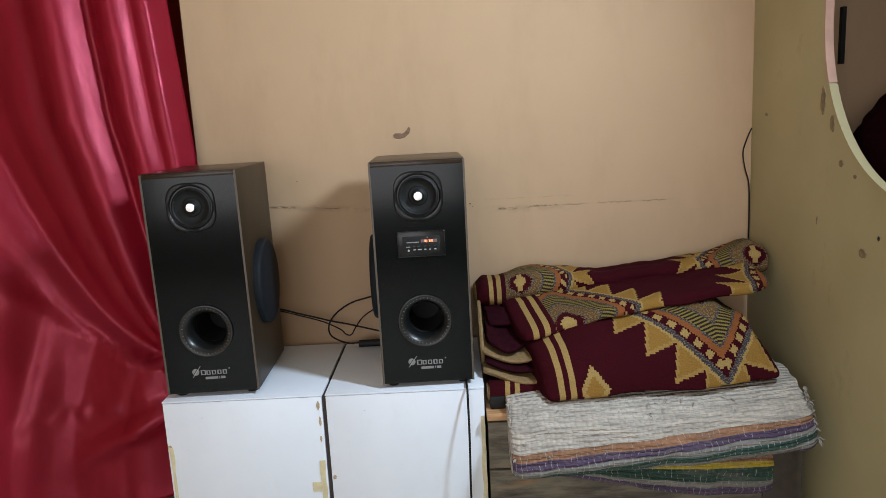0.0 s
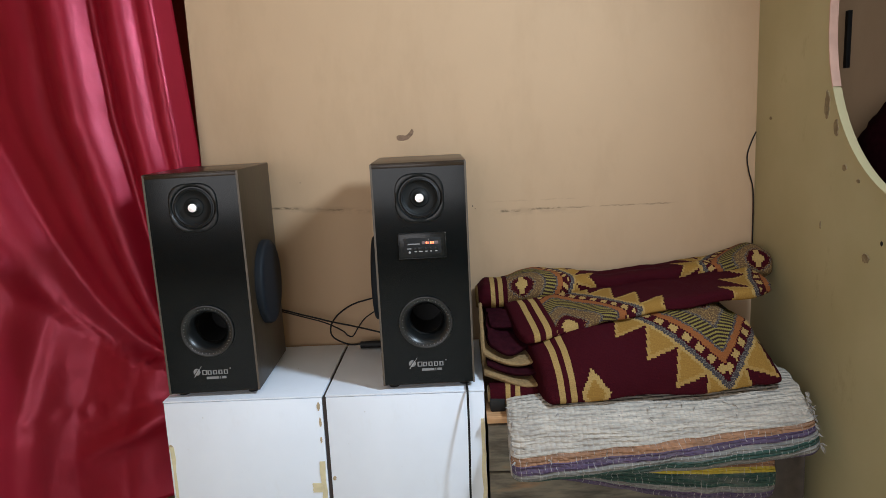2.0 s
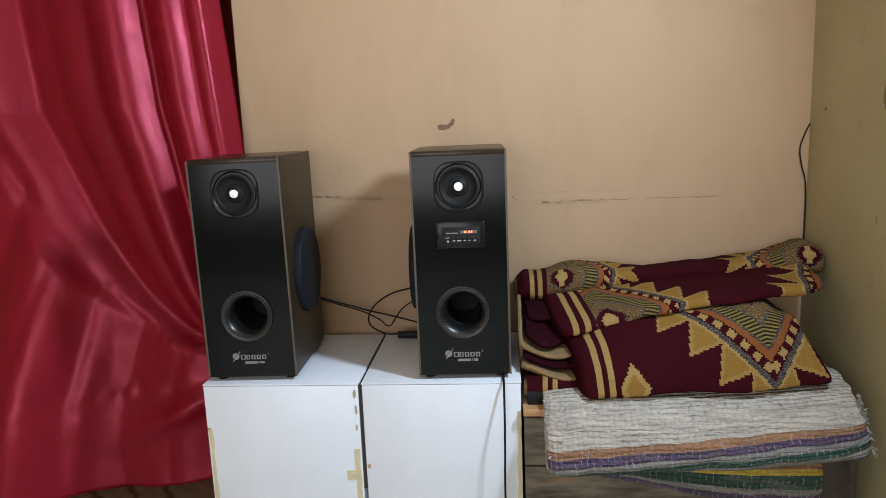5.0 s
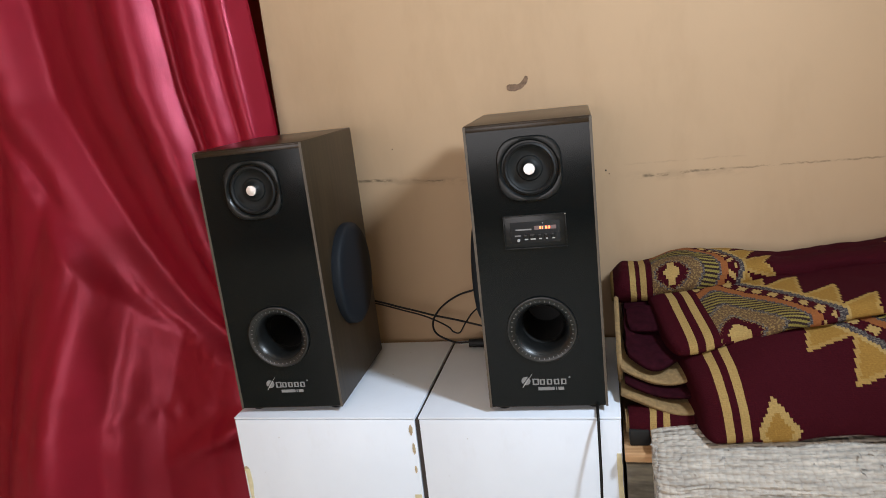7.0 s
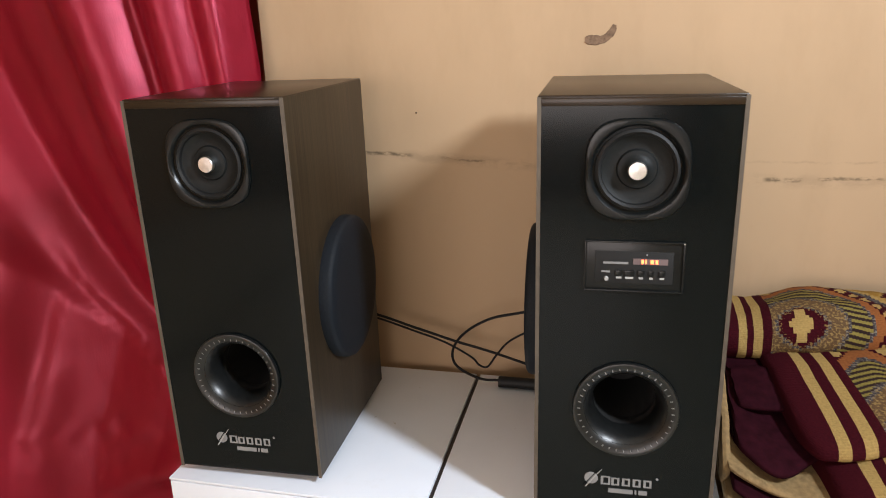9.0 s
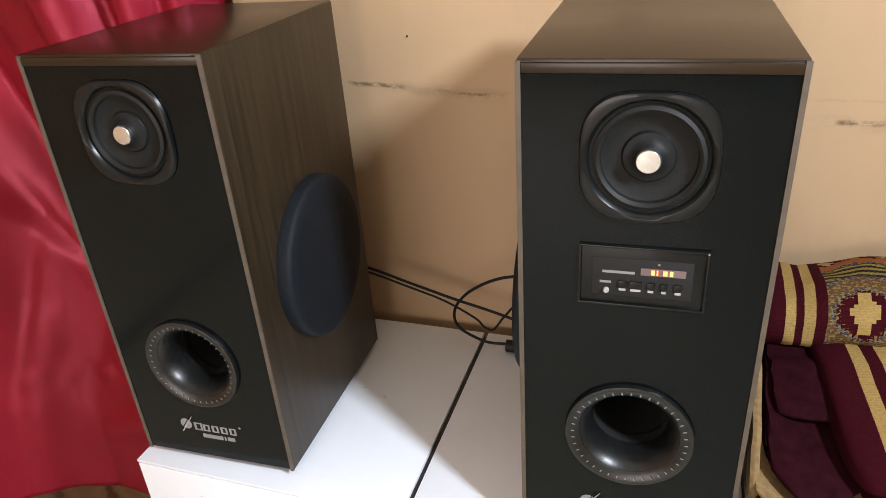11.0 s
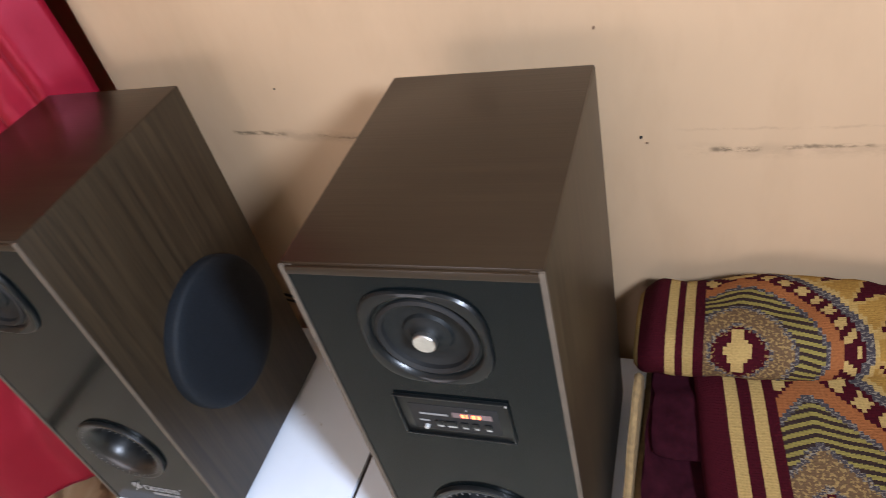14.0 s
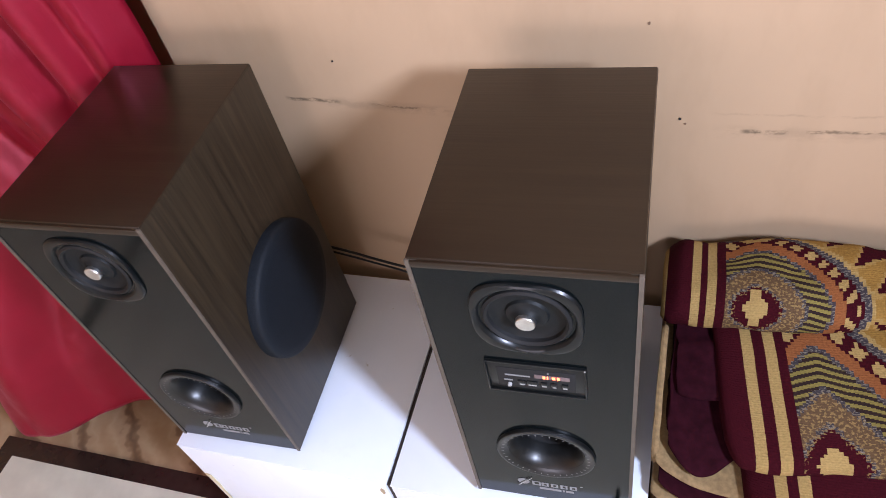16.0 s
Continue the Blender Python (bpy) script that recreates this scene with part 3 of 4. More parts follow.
def loudspeaker(cx, lean, turn, side, label):
    e = thing("tower_speaker", (cx, 1.620, 0.571, 0, lean, turn), label, "speaker", "pair of tower speakers")
    h, z0, z1 = SW / 2, FOOT, FOOT + SH
    rim = 0.0045
    # wooden case: four boards and a back, open at the front
    part("side_board", box(-h, -h + 0.012, 0, SD, z0, z1, 0.0015), VINYL_Z, e)
    part("side_board", box(h - 0.012, h, 0, SD, z0, z1, 0.0015), VINYL_Z, e)
    part("top_board", box(-h + 0.0006, h - 0.0006, 0.0006, SD, z1 - 0.012, z1 + 0.0015, 0.0015), VINYL_X, e)
    part("bottom_board", box(-h + 0.012, h - 0.012, 0.001, SD, z0, z0 + 0.012), VINYL_X, e)
    part("back_board", box(-h + 0.012, h - 0.012, SD - 0.012, SD - 0.001, z0 + 0.012, z1 - 0.012), PLASTIC, e)
    # pale front edges of the veneer
    edge = bmesh.new()
    box(-h, -h + rim, -0.0022, 0.0002, z0, z1, bm=edge)
    box(h - rim, h, -0.0022, 0.0002, z0, z1, bm=edge)
    part("edge_band", edge, VINYL_EDGE, e, "worn grey-brown veneer edge", None)
    # black front with holes for the driver and the port
    px0, px1, pz0, pz1 = -h + rim, h - rim, z0 + 0.002, z1 - 0.010
    zc, zp = 0.4585, 0.1645
    bm = bmesh.new()
    plate_hole(bm, px0, px1, 0.40, pz1, 0, zc, 0.0455, -0.0008)
    plate_hole(bm, px0, px1, pz0, 0.235, 0, zp, 0.049, -0.0008)
    vs = [bm.verts.new(p) for p in ((px0, -0.0008, 0.235), (px1, -0.0008, 0.235), (px1, -0.0008, 0.40), (px0, -0.0008, 0.40))]
    bm.faces.new(vs)
    for f in bm.faces:
        f.normal_update()
    part("front_panel", bm, FRONT, e, "satin black front panel", None)
    part("front_lip", box(px0, px1, -0.0022, 0.004, pz1, z1 - 0.0015, 0.0008), VINYL_X, e)
    # upper driver
    n = 72
    d = part("driver", lathe([(0.0556, 0.0005, 0.125), (0.0562, -0.0026, 0.125), (0.0552, -0.0050, 0.115), (0.0532, -0.0060, 0.08), (0.0510, -0.0052, 0.01), (0.0492, -0.0030, 0.0), (0.0478, 0.0, 0.0), (0.0462, 0.004, 0.0)], 0, zc, n), PLASTIC, e, "black driver with squared frame")
    part("surround", lathe([(0.0464, 0.003), (0.0450, -0.0028), (0.042, -0.0045), (0.0392, -0.002), (0.0382, 0.003)], 0, zc, n), RUBBER, d)
    part("cone", lathe([(0.0385, 0.002), (0.034, 0.0045), (0.027, 0.006), (0.0225, 0.0055), (0.0208, 0.0025), (0.0185, 0.0020), (0.0155, 0.0015), (0.0122, -0.0015), (0.0098, -0.0045)], 0, zc, n), CONE, d)
    part("dust_cap", lathe([(0.0104, 0.022), (0.0104, -0.0068), (0.0101, -0.0082), (0.0094, -0.0089), (0.0, -0.0092)], 0, zc, 40), SILVER, d, "small polished silver cap")
    # bass port
    p = part("bass_port", lathe([(0.0622, 0.001), (0.0634, -0.0030), (0.0624, -0.0062), (0.0606, -0.0068), (0.0585, -0.0062), (0.0530, -0.0040), (0.0475, 0.0008), (0.0432, 0.0075), (0.0403, 0.017), (0.0388, 0.030), (0.0380, 0.045)], 0, zp, n), PORT, e, "flared black port ring")
    part("port_tube", lathe([(0.0382, 0.030), (0.0379, 0.150), (0.0, 0.151)], 0, zp, n), HOLE, p, "dark hollow port tube")
    ticks = bmesh.new()
    for i in range(40):
        a = 2 * math.pi * i / 40
        r0, r1 = 0.0535, 0.0568
        c, s = math.cos(a), math.sin(a)
        w = 0.0006
        q = [(r0 * c - w * s, r0 * s + w * c), (r0 * c + w * s, r0 * s - w * c), (r1 * c + w * s, r1 * s - w * c), (r1 * c - w * s, r1 * s + w * c)]
        ticks.faces.new([ticks.verts.new((x, -0.0064, zp + z)) for x, z in q])
    part("dial_marks", ticks, PRINT_DIM, p, "fine pale tick marks", None)
    # oval grille on the inner side
    gx = side * h
    bm = bmesh.new()
    rings = []
    for r, o in ((1.0, 0.0), (1.0, 0.012), (0.985, 0.016), (0.95, 0.0185), (0.8, 0.0198), (0.5, 0.0206), (0.2, 0.021)):
        ring = []
        for i in range(56):
            a = 2 * math.pi * i / 56
            ring.append(bm.verts.new((gx + side * o, 0.150 + 0.104 * r * math.cos(a), 0.245 + 0.107 * r * math.sin(a))))
        rings.append(ring)
    for a, b in zip(rings, rings[1:]):
        for i in range(56):
            bm.faces.new((a[i], a[(i + 1) % 56], b[(i + 1) % 56], b[i]))
    bm.faces.new(rings[-1])
    part("side_grille", bm, GRILLE, e, "round blue-black cloth woofer grille", 50)
    # feet
    for fx in (-0.085, 0.085):
        for fy in (0.03, SD - 0.03):
            bm = bmesh.new()
            bmesh.ops.create_cone(bm, cap_ends=True, segments=20, radius1=0.012, radius2=0.014, depth=FOOT, matrix=Matrix.Translation((fx, fy, FOOT / 2)))
            part("foot", bm, RUBBER, e)
    # emblem and wordmark as plain shapes
    lx, lz = 0.0, 0.0615
    part("emblem", lathe([(0.0085, -0.0012), (0.0078, -0.0018), (0.0, -0.0018)], lx - 0.0375, lz + 0.0025, 24), PRINT_DIM, e, "small grey round emblem", None)
    for k in (-1, 1):
        bm = bmesh.new()
        q = [(-0.0095, -0.0125), (-0.0075, -0.0125), (0.0115, 0.0145), (0.0105, 0.0145)]
        bm.faces.new([bm.verts.new((lx - 0.0375 + x + 0.0016 * k, -0.0022 - 0.0002 * k, lz + 0.0025 + z)) for x, z in q])
        part("emblem_streak", bm, PRINT if k > 0 else FRONT, e, "thin silver streak" if k > 0 else "thin black streak", None)
    for k in range(5):
        x = lx - 0.0255 + k * 0.0130
        w, up = (0.0118, 0.0066) if k == 0 else (0.0098, 0.0054)
        bm = bmesh.new()
        for x0, x1, za, zb in ((x, x + 0.0031, -0.0054, up), (x + w - 0.0026, x + w, -0.0054, up), (x + 0.0031, x + w - 0.0026, up - 0.0018, up), (x + 0.0031, x + w - 0.0026, -0.0054, -0.0036)):
            box(x0, x1, -0.0014, -0.0004, lz + za, lz + zb, bm=bm)
        part("wordmark_bar", bm, PRINT_DIM, e, "", None)
    for x, w in ((-0.0158, 0.030), (0.0165, 0.0022), (0.0210, 0.0105)):
        part("web_bar", box(lx + x, lx + x + w, -0.0014, -0.0004, lz - 0.0165, lz - 0.0105), PRINT_DIM, e, "", None)
    part("trade_dot", lathe([(0.0024, -0.0006), (0.0, -0.0014)], lx + 0.0425, lz + 0.008, 12), PRINT_DIM, e, "", None)
    return e


loudspeaker(-0.594, -0.55, 1.4, 1, "black-fronted walnut tower speaker standing by the red curtain")
right_speaker = loudspeaker(-0.0775, -0.05, 1.7, -1, "walnut tower speaker with lit control panel on its black front")


def control_panel(parent):
    cx, cz, w, h = 0.0013, 0.3475, 0.110, 0.0605
    p = part("control_panel", box(cx - w / 2, cx + w / 2, -0.0020, 0.002, cz - h / 2, cz + h / 2, 0.001), PLASTIC, parent, "recessed glossy black control panel")
    for a, b, c, d in ((-w / 2, w / 2, h / 2 - 0.002, h / 2), (-w / 2, w / 2, -h / 2, -h / 2 + 0.002), (-w / 2, -w / 2 + 0.002, -h / 2 + 0.002, h / 2 - 0.002), (w / 2 - 0.002, w / 2, -h / 2 + 0.002, h / 2 - 0.002)):
        part("bezel", box(cx + a, cx + b, -0.0042, -0.0010, cz + c, cz + d, 0.0006), PLASTIC, p)
    part("inner_plate", box(cx - 0.043, cx + 0.043, -0.0026, -0.0010, cz - 0.020, cz + 0.018, 0.0004), HOLE, p)
    part("display_window", box(cx - 0.001, cx + 0.037, -0.0032, -0.0020, cz + 0.003, cz + 0.010), GLASS_STRIP, p, "dim reddish display strip", None)
    for k, (dx, dw) in enumerate(((0.008, 0.0028), (0.0125, 0.0012), (0.018, 0.0035), (0.0235, 0.0028))):
        part("led_digit", box(cx + dx, cx + dx + dw, -0.0038, -0.0030, cz + 0.0042, cz + 0.0088), LED, p, "glowing red digit bar", None)
    part("slot_bar", box(cx - 0.034, cx - 0.006, -0.0030, -0.0020, cz + 0.003, cz + 0.0055), PRINT_DIM, p, "", None)
    part("port_bar", box(cx - 0.036, cx - 0.026, -0.0030, -0.0020, cz - 0.0075, cz - 0.0052), PRINT_DIM, p, "", None)
    part("knob", lathe([(0.0026, -0.002), (0.0026, -0.005), (0.002, -0.006), (0.0, -0.006)], cx - 0.030, cz - 0.0145, 16), PRINT, p)
    part("socket", lathe([(0.0024, -0.0022), (0.002, -0.0035), (0.0012, -0.0035), (0.001, -0.001)], cx - 0.016, cz - 0.005, 16), HOLE, p)
    for k, (dx, dw) in enumerate(((-0.019, 0.006), (-0.009, 0.009), (0.006, 0.005), (0.0175, 0.004), (0.029, 0.005))):
        part("button", box(cx + dx - 0.001, cx + dx + dw + 0.001, -0.0042, -0.0020, cz - 0.0105, cz - 0.0042, 0.0005), PLASTIC, p)
        part("button_bar", box(cx + dx, cx + dx + dw, -0.0030, -0.0020, cz - 0.0145, cz - 0.0122), PRINT, p, "", None)
    part("status_lamp", lathe([(0.0013, -0.002), (0.001, -0.0034), (0.0, -0.0036)], cx + 0.014, cz + 0.0145, 12), PRINT_DIM, p)
    # tiny silver bead added to imitate the highlight on the bezel's corner
    part("corner_glint", lathe([(0.0012, -0.004), (0.0008, -0.0052), (0.0, -0.0054)], cx + w / 2 - 0.0015, cz + h / 2 - 0.0015, 10), SILVER, p)


control_panel(right_speaker)


# ---- white cabinets ----
CY0, CY1, CZ = 1.597, 1.992, 0.571


def cabinet(x0, x1, label):
    e = thing("storage_cabinet", (x0, CY0, 0), label, "cabinet", "pair of white cabinets")
    w, d = x1 - x0, CY1 - CY0
    part("body", box(0, w, 0.017, d, 0.0, CZ - 0.0045, 0.001), LAMINATE, e)
    part("top", box(-0.0005, w + 0.0005, 0.0005, d, CZ - 0.004, CZ, 0.0008), LAMINATE, e)
    part("door", box(0.001, w - 0.001, 0.0, 0.0165, 0.03, CZ - 0.0052, 0.0012), LAMINATE, e)
    part("plinth", box(0.004, w - 0.004, 0.008, 0.0168, 0.0, 0.0285), LAMINATE, e)
    return e


cab_a = cabinet(-0.714, -0.3330, "white laminate cabinet with peeling yellowed tape")
cab_b = cabinet(-0.3250, 0.0525, "white laminate cabinet beside the wooden chest")


def tape(parent, x, z, w, h, seed):
    rnd = random.Random(seed)
    bm = bmesh.new()
    n = 9
    a, b = [], []
    for i in range(n):
        t = i / (n - 1)
        a.append(bm.verts.new((x + rnd.uniform(-0.0018, 0.0018), -0.0012, z + h * t)))
        b.append(bm.verts.new((x + w + rnd.uniform(-0.0018, 0.0018), -0.0012 - 0.001 * rnd.random(), z + h * t)))
    for i in range(n - 1):
        bm.faces.new((a[i], b[i], b[i + 1], a[i + 1]))
    ex = bmesh.ops.extrude_face_region(bm, geom=bm.faces[:])
    for v in [g for g in ex["geom"] if isinstance(g, bmesh.types.BMVert)]:
        v.co.y += 0.0016
    part("tape", bm, TAPE, parent, "strip of yellowed adhesive tape", None)


# dark filler strip whose colour stands in for the shade between the cabinets
part("gap_shade_strip", box(-0.0078, -0.0002, 0.004, CY1 - CY0 - 0.004, 0.30, CZ - 0.006), GAP_SHADE, cab_b, "dark strip painted as the shade in the gap between the cabinets", None)
RESIDUE = plain("brown_residue", lin(176, 158, 128), 0.8, vary=0.3, scale=120)
for rx, rz, rw, rh, sd in ((0.371, 0.545, 0.010, 0.026, 21), (0.373, 0.505, 0.007, 0.030, 22), (0.006, 0.455, 0.012, 0.016, 23), (0.372, 0.46, 0.006, 0.02, 24)):
    spot = blotch("residue", (rx, 0.0, rz), rw, rh, "y", RESIDUE, "", sd, "", 0.0008)
    spot.parent = cab_a
spot = blotch("residue", (0.008, 0.0, 0.36), 0.010, 0.014, "y", RESIDUE, "", 25, "", 0.0008)
spot.parent = cab_b
tape(cab_a, 0.005, 0.20, 0.009, 0.255, 1)
tape(cab_a, 0.364, 0.20, 0.012, 0.205, 2)
tape(cab_a, 0.343, 0.325, 0.022, 0.024, 3)
tape(cab_b, 0.366, 0.26, 0.010, 0.24, 4)

# ---- wooden chest with the folded rug and blankets ----
chest = thing("wooden_chest", (0.058, 1.580, 0), "weathered wooden chest under a folded rug", "chest")
CW = 0.742
for k in range(4):
    part("plank", box(0.0, CW, 0.0 + 0.001 * (k % 2), 0.02, 0.005 + k * 0.122, 0.122 + k * 0.122, 0.002), CHEST, chest)
part("corner_board", box(CW - 0.094, CW - 0.001, -0.007, -0.001, 0.006, 0.40, 0.001), CHEST_DARK, chest, "dark stained corner board")
part("lid", box(-0.002, CW + 0.002, -0.006, 0.435, 0.495, 0.512, 0.002), PINE, chest, "pale wooden lid")
part("side_panel", box(0.0, 0.018, 0.021, 0.425, 0.005, 0.494), CHEST, chest)
part("side_panel", box(CW - 0.018, CW, 0.021, 0.425, 0.005, 0.494), CHEST, chest)
part("back_panel", box(0.019, CW - 0.019, 0.408, 0.425, 0.005, 0.494), CHEST, chest)
tagged(link_mesh("black_box", box(0.066, 0.102, 1.60, 1.68, 0.5125, 0.545, 0.004), RUBBER, None, "", 35), "small black box on the chest lid", "box")


def cloth_roll(name, x0, x1, section, mat, label, wave=0.006, skew=0.0, seed=0, nu=90, lift=None, parent=None):
    """Folded cloth: a closed section in (y, z), run along x, with ends drawn in and a slight unevenness.
    lift(x): how far the section is raised and pushed along the way, as (dy, dz, scale)."""
    pts = smooth_line([(0, y, z) for y, z in section] + [(0, section[0][0], section[0][1])], 7)
    lens = [0.0]
    for a, b in zip(pts, pts[1:]):
        lens.append(lens[-1] + (b - a).length)
    cy = sum(p.y for p in pts) / len(pts)
    cz = sum(p.z for p in pts) / len(pts)
    n = len(pts)

    def fn(i, j):
        k = min(int(round(j * (n - 1))), n - 1)
        p = pts[k]
        x = x0 + (x1 - x0) * i
        end = min(i, 1 - i) * (x1 - x0)
        draw = 1 - 0.10 * math.exp(-end / 0.012)
        dy, dz = lift(x, p.z) if lift else (0, 0)
        y = cy + (p.y - cy) * draw
        z = cz + (p.z - cz) * draw
        nn = noise.noise(Vector((x * 7 + seed, y * 9, z * 12))) * wave + noise.noise(Vector((x * 23, y * 22 + seed, z * 30))) * wave * 0.45 + noise.noise(Vector((x * 4.5 + seed, lens[k] * 34, 1.7))) * wave * 0.55
        g = Vector((0, p.y - cy, p.z - cz)).normalized()
        return (x + skew * (z - cz) + nn * 0.6, y + dy + g.y * nn, z + dz + g.z * nn), (x - x0, lens[k])

    bm, grid = sheet(nu, n, fn)
    for end in (0, -1):
        ring = grid[end]
        c = Vector((0, 0, 0))
        for v in ring:
            c += v.co
        mid = bm.verts.new(c / len(ring))
        for a, b in zip(ring, ring[1:]):
            bm.faces.new((a, b, mid))
    bmesh.ops.remove_doubles(bm, verts=bm.verts[:], dist=0.0002)
    if parent:
        return link_mesh(name, bm, mat, parent, label, 60)
    ob = link_mesh(name, bm, mat, None, "", 60)
    return tagged(ob, label, "blanket" if "blanket" in name else "rug")


# rag rug: upper fold lies on the lid and hangs over its front edge, lower fold peeps out beneath
rug = cloth_roll("folded_rag_rug", 0.104, 0.788, [(2.0, 0.517), (2.0, 0.548), (1.85, 0.554), (1.70, 0.554), (1.62, 0.550), (1.562, 0.538), (1.515, 0.508), (1.478, 0.458), (1.464, 0.420), (1.472, 0.396),
                                    (1.492, 0.396), (1.520, 0.43), (1.552, 0.485), (1.572, 0.5155), (1.68, 0.5165), (1.85, 0.516)], RUG,
           "folded cream rag rug with coloured stripes over the chest", 0.008, seed=3, nu=130,
           lift=lambda x, z: (0.0, 0.003 * math.sin(9 * x) + 0.012 * (x - 0.12) + max(0.0, 0.50 - z) * 0.45 * (x - 0.12)))
cloth_roll("lower_fold", 0.150, 0.70, [(1.560, 0.298), (1.518, 0.298), (1.506, 0.318), (1.503, 0.365), (1.507, 0.408), (1.525, 0.425), (1.560, 0.425), (1.568, 0.37)], RUG_LOW,
           "striped end of a rag rug hanging before the chest", 0.006, seed=8, nu=80,
           lift=lambda x, z: (0.0, 0.012 + 0.085 * max(0.0, min(1.0, (0.42 - z) / 0.11)) * max(0.0, 1 - (x - 0.15) / 0.40)), parent=rug)


def loose_strips(seed, count, spot):
    """Frayed rag strips: bent, tapering three-sided slivers; spot(rng) gives a root and the way it leaves."""
    rng = random.Random(seed)
    bm = bmesh.new()
    for _ in range(count):
        root, way = spot(rng)
        p, d = Vector(root), Vector(way).normalized()
        side = d.cross(Vector((rng.uniform(-1, 1), rng.uniform(-1, 1), rng.uniform(-1, 1)))).normalized()
        up = d.cross(side)
        long, wide = rng.uniform(0.006, 0.016), rng.uniform(0.0008, 0.0026)
        rings = []
        for k, thin in enumerate((1.0, 0.9, 0.6, 0.15)):
            q = p + d * long * k / 3 + Vector((0, 0, -1)) * long * 0.12 * k * k / 3 + side * long * 0.1 * math.sin(k * 2.0)
            rings.append([bm.verts.new(q + side * wide * thin), bm.verts.new(q - side * wide * thin), bm.verts.new(q + up * wide * 0.35 * thin)])
        for r, s in zip(rings, rings[1:]):
            for k in range(3):
                bm.faces.new((r[k], r[(k + 1) % 3], s[(k + 1) % 3], s[k]))
        bm.faces.new(rings[0])
        bm.faces.new(rings[-1])
    bmesh.ops.recalc_face_normals(bm, faces=bm.faces[:])
    return bm


STRIP = plain("frayed_rag", (0.27, 0.255, 0.235, 1), 0.7, vary=0.5, scale=45)


def rug_edge(r):
    k, t = r.random(), r.random()
    y, z = 1.555 - 0.085 * t, 0.545 - 0.10 * t
    if k < 0.4:
        return (r.uniform(0.779, 0.786), y, z + 0.012), (r.uniform(0.1, 0.6), r.uniform(-1, 0.1), r.uniform(-0.8, 0.5))
    if k < 0.55:
        return (r.uniform(0.106, 0.113), y, z), (r.uniform(-0.6, 0), r.uniform(-1, 0.1), r.uniform(-0.8, 0.6))
    return (r.uniform(0.13, 0.775), y - 0.004, z + 0.002), (r.uniform(-1, 1), r.uniform(-1.2, -0.3), r.uniform(-0.2, 0.5))


tagged(part("fringe", loose_strips(5, 150, rug_edge), STRIP, rug, "frayed ends of the rug"), kind="stuff")

# ---- patterned blankets, three folds one upon another ----
def between(x, *pairs):
    """A smooth run through (x, value) pairs."""
    if x <= pairs[0][0]:
        return pairs[0][1]
    for (a, p), (b, q) in zip(pairs, pairs[1:]):
        if x <= b:
            t = (x - a) / (b - a)
            return p + (q - p) * t * t * (3 - 2 * t)
    return pairs[-1][1]


def blanket_layer(name, x0, x1, outline, zero, skew, mat, label, seed, wave=0.008, nu=150):
    """A thick folded layer of blanket: outline(x) gives its closed section in (y, z); v of the UV map counts from point zero of it."""
    def ring(x):
        return smooth_line([(0, y, z) for y, z in outline(x)], 5)

    start = zero * 5

    def fn(i, j):
        x = x0 + (x1 - x0) * i
        pts = rings[round(i * (nu - 1))]
        n = len(pts)
        k = min(int(round(j * (n - 1))), n - 1)
        p = pts[k]
        mid = sum(pts, Vector()) / n
        end = min(i, 1 - i) * (x1 - x0)
        q = mid + (p - mid) * (1 - 0.22 * math.exp(-end / 0.007))
        run = lens[round(i * (nu - 1))][k] - lens[round(i * (nu - 1))][start]
        nn = wave * (noise.noise(Vector((x * 6 + seed, q.y * 8, q.z * 9))) + 0.5 * noise.noise(Vector((x * 17, q.y * 20 + seed, q.z * 24))) + 0.22 * noise.noise(Vector((x * 52, q.y * 48 + seed, q.z * 50))))
        g = (p - mid).normalized()
        return (x + skew * (q.y - pts[start].y) + nn * 0.5, q.y + g.y * nn, q.z + g.z * nn), (x - x0 + nn * 0.4, run)

    rings, lens = [], []
    for i in range(nu):
        pts = ring(x0 + (x1 - x0) * i / (nu - 1))
        total, run = 0.0, [0.0]
        for a, b in zip(pts, pts[1:]):
            total += (b - a).length
            run.append(total)
        rings.append(pts)
        lens.append(run)
    bm, grid = sheet(nu, len(rings[0]), fn)
    for end in (0, -1):
        c = sum((v.co for v in grid[end]), Vector()) / len(grid[end])
        mid = bm.verts.new(c)
        for a, b in zip(grid[end], grid[end][1:]):
            bm.faces.new((a, b, mid))
    bmesh.ops.remove_doubles(bm, verts=bm.verts[:], dist=0.0002)
    return tagged(link_mesh(name, bm, mat, None, "", 60), label, "blanket")


def low_outline(x):
    yf = between(x, (0.18, 1.541), (0.45, 1.552), (0.75, 1.572))
    zf = between(x, (0.18, 0.547), (0.45, 0.557), (0.75, 0.567))
    top = between(x, (0.18, 0.648), (0.36, 0.697), (0.52, 0.720), (0.64, 0.728), (0.70, 0.700), (0.76, 0.622))
    rise = top - zf - 0.012
    return [(1.95, 0.560), (1.80, 0.560), (1.68, 0.560), (yf + 0.035, zf + 0.001), (yf + 0.006, zf - 0.001), (yf, zf + 0.011), (yf + 0.020, zf + 0.012 + rise * 0.30), (yf + 0.052, zf + 0.012 + rise * 0.62),
            (yf + 0.09, zf + 0.012 + rise * 0.86), (1.695, top), (1.80, top + 0.012), (1.90, top + 0.004), (1.962, top - 0.03), (1.972, 0.62), (1.95, 0.560)]


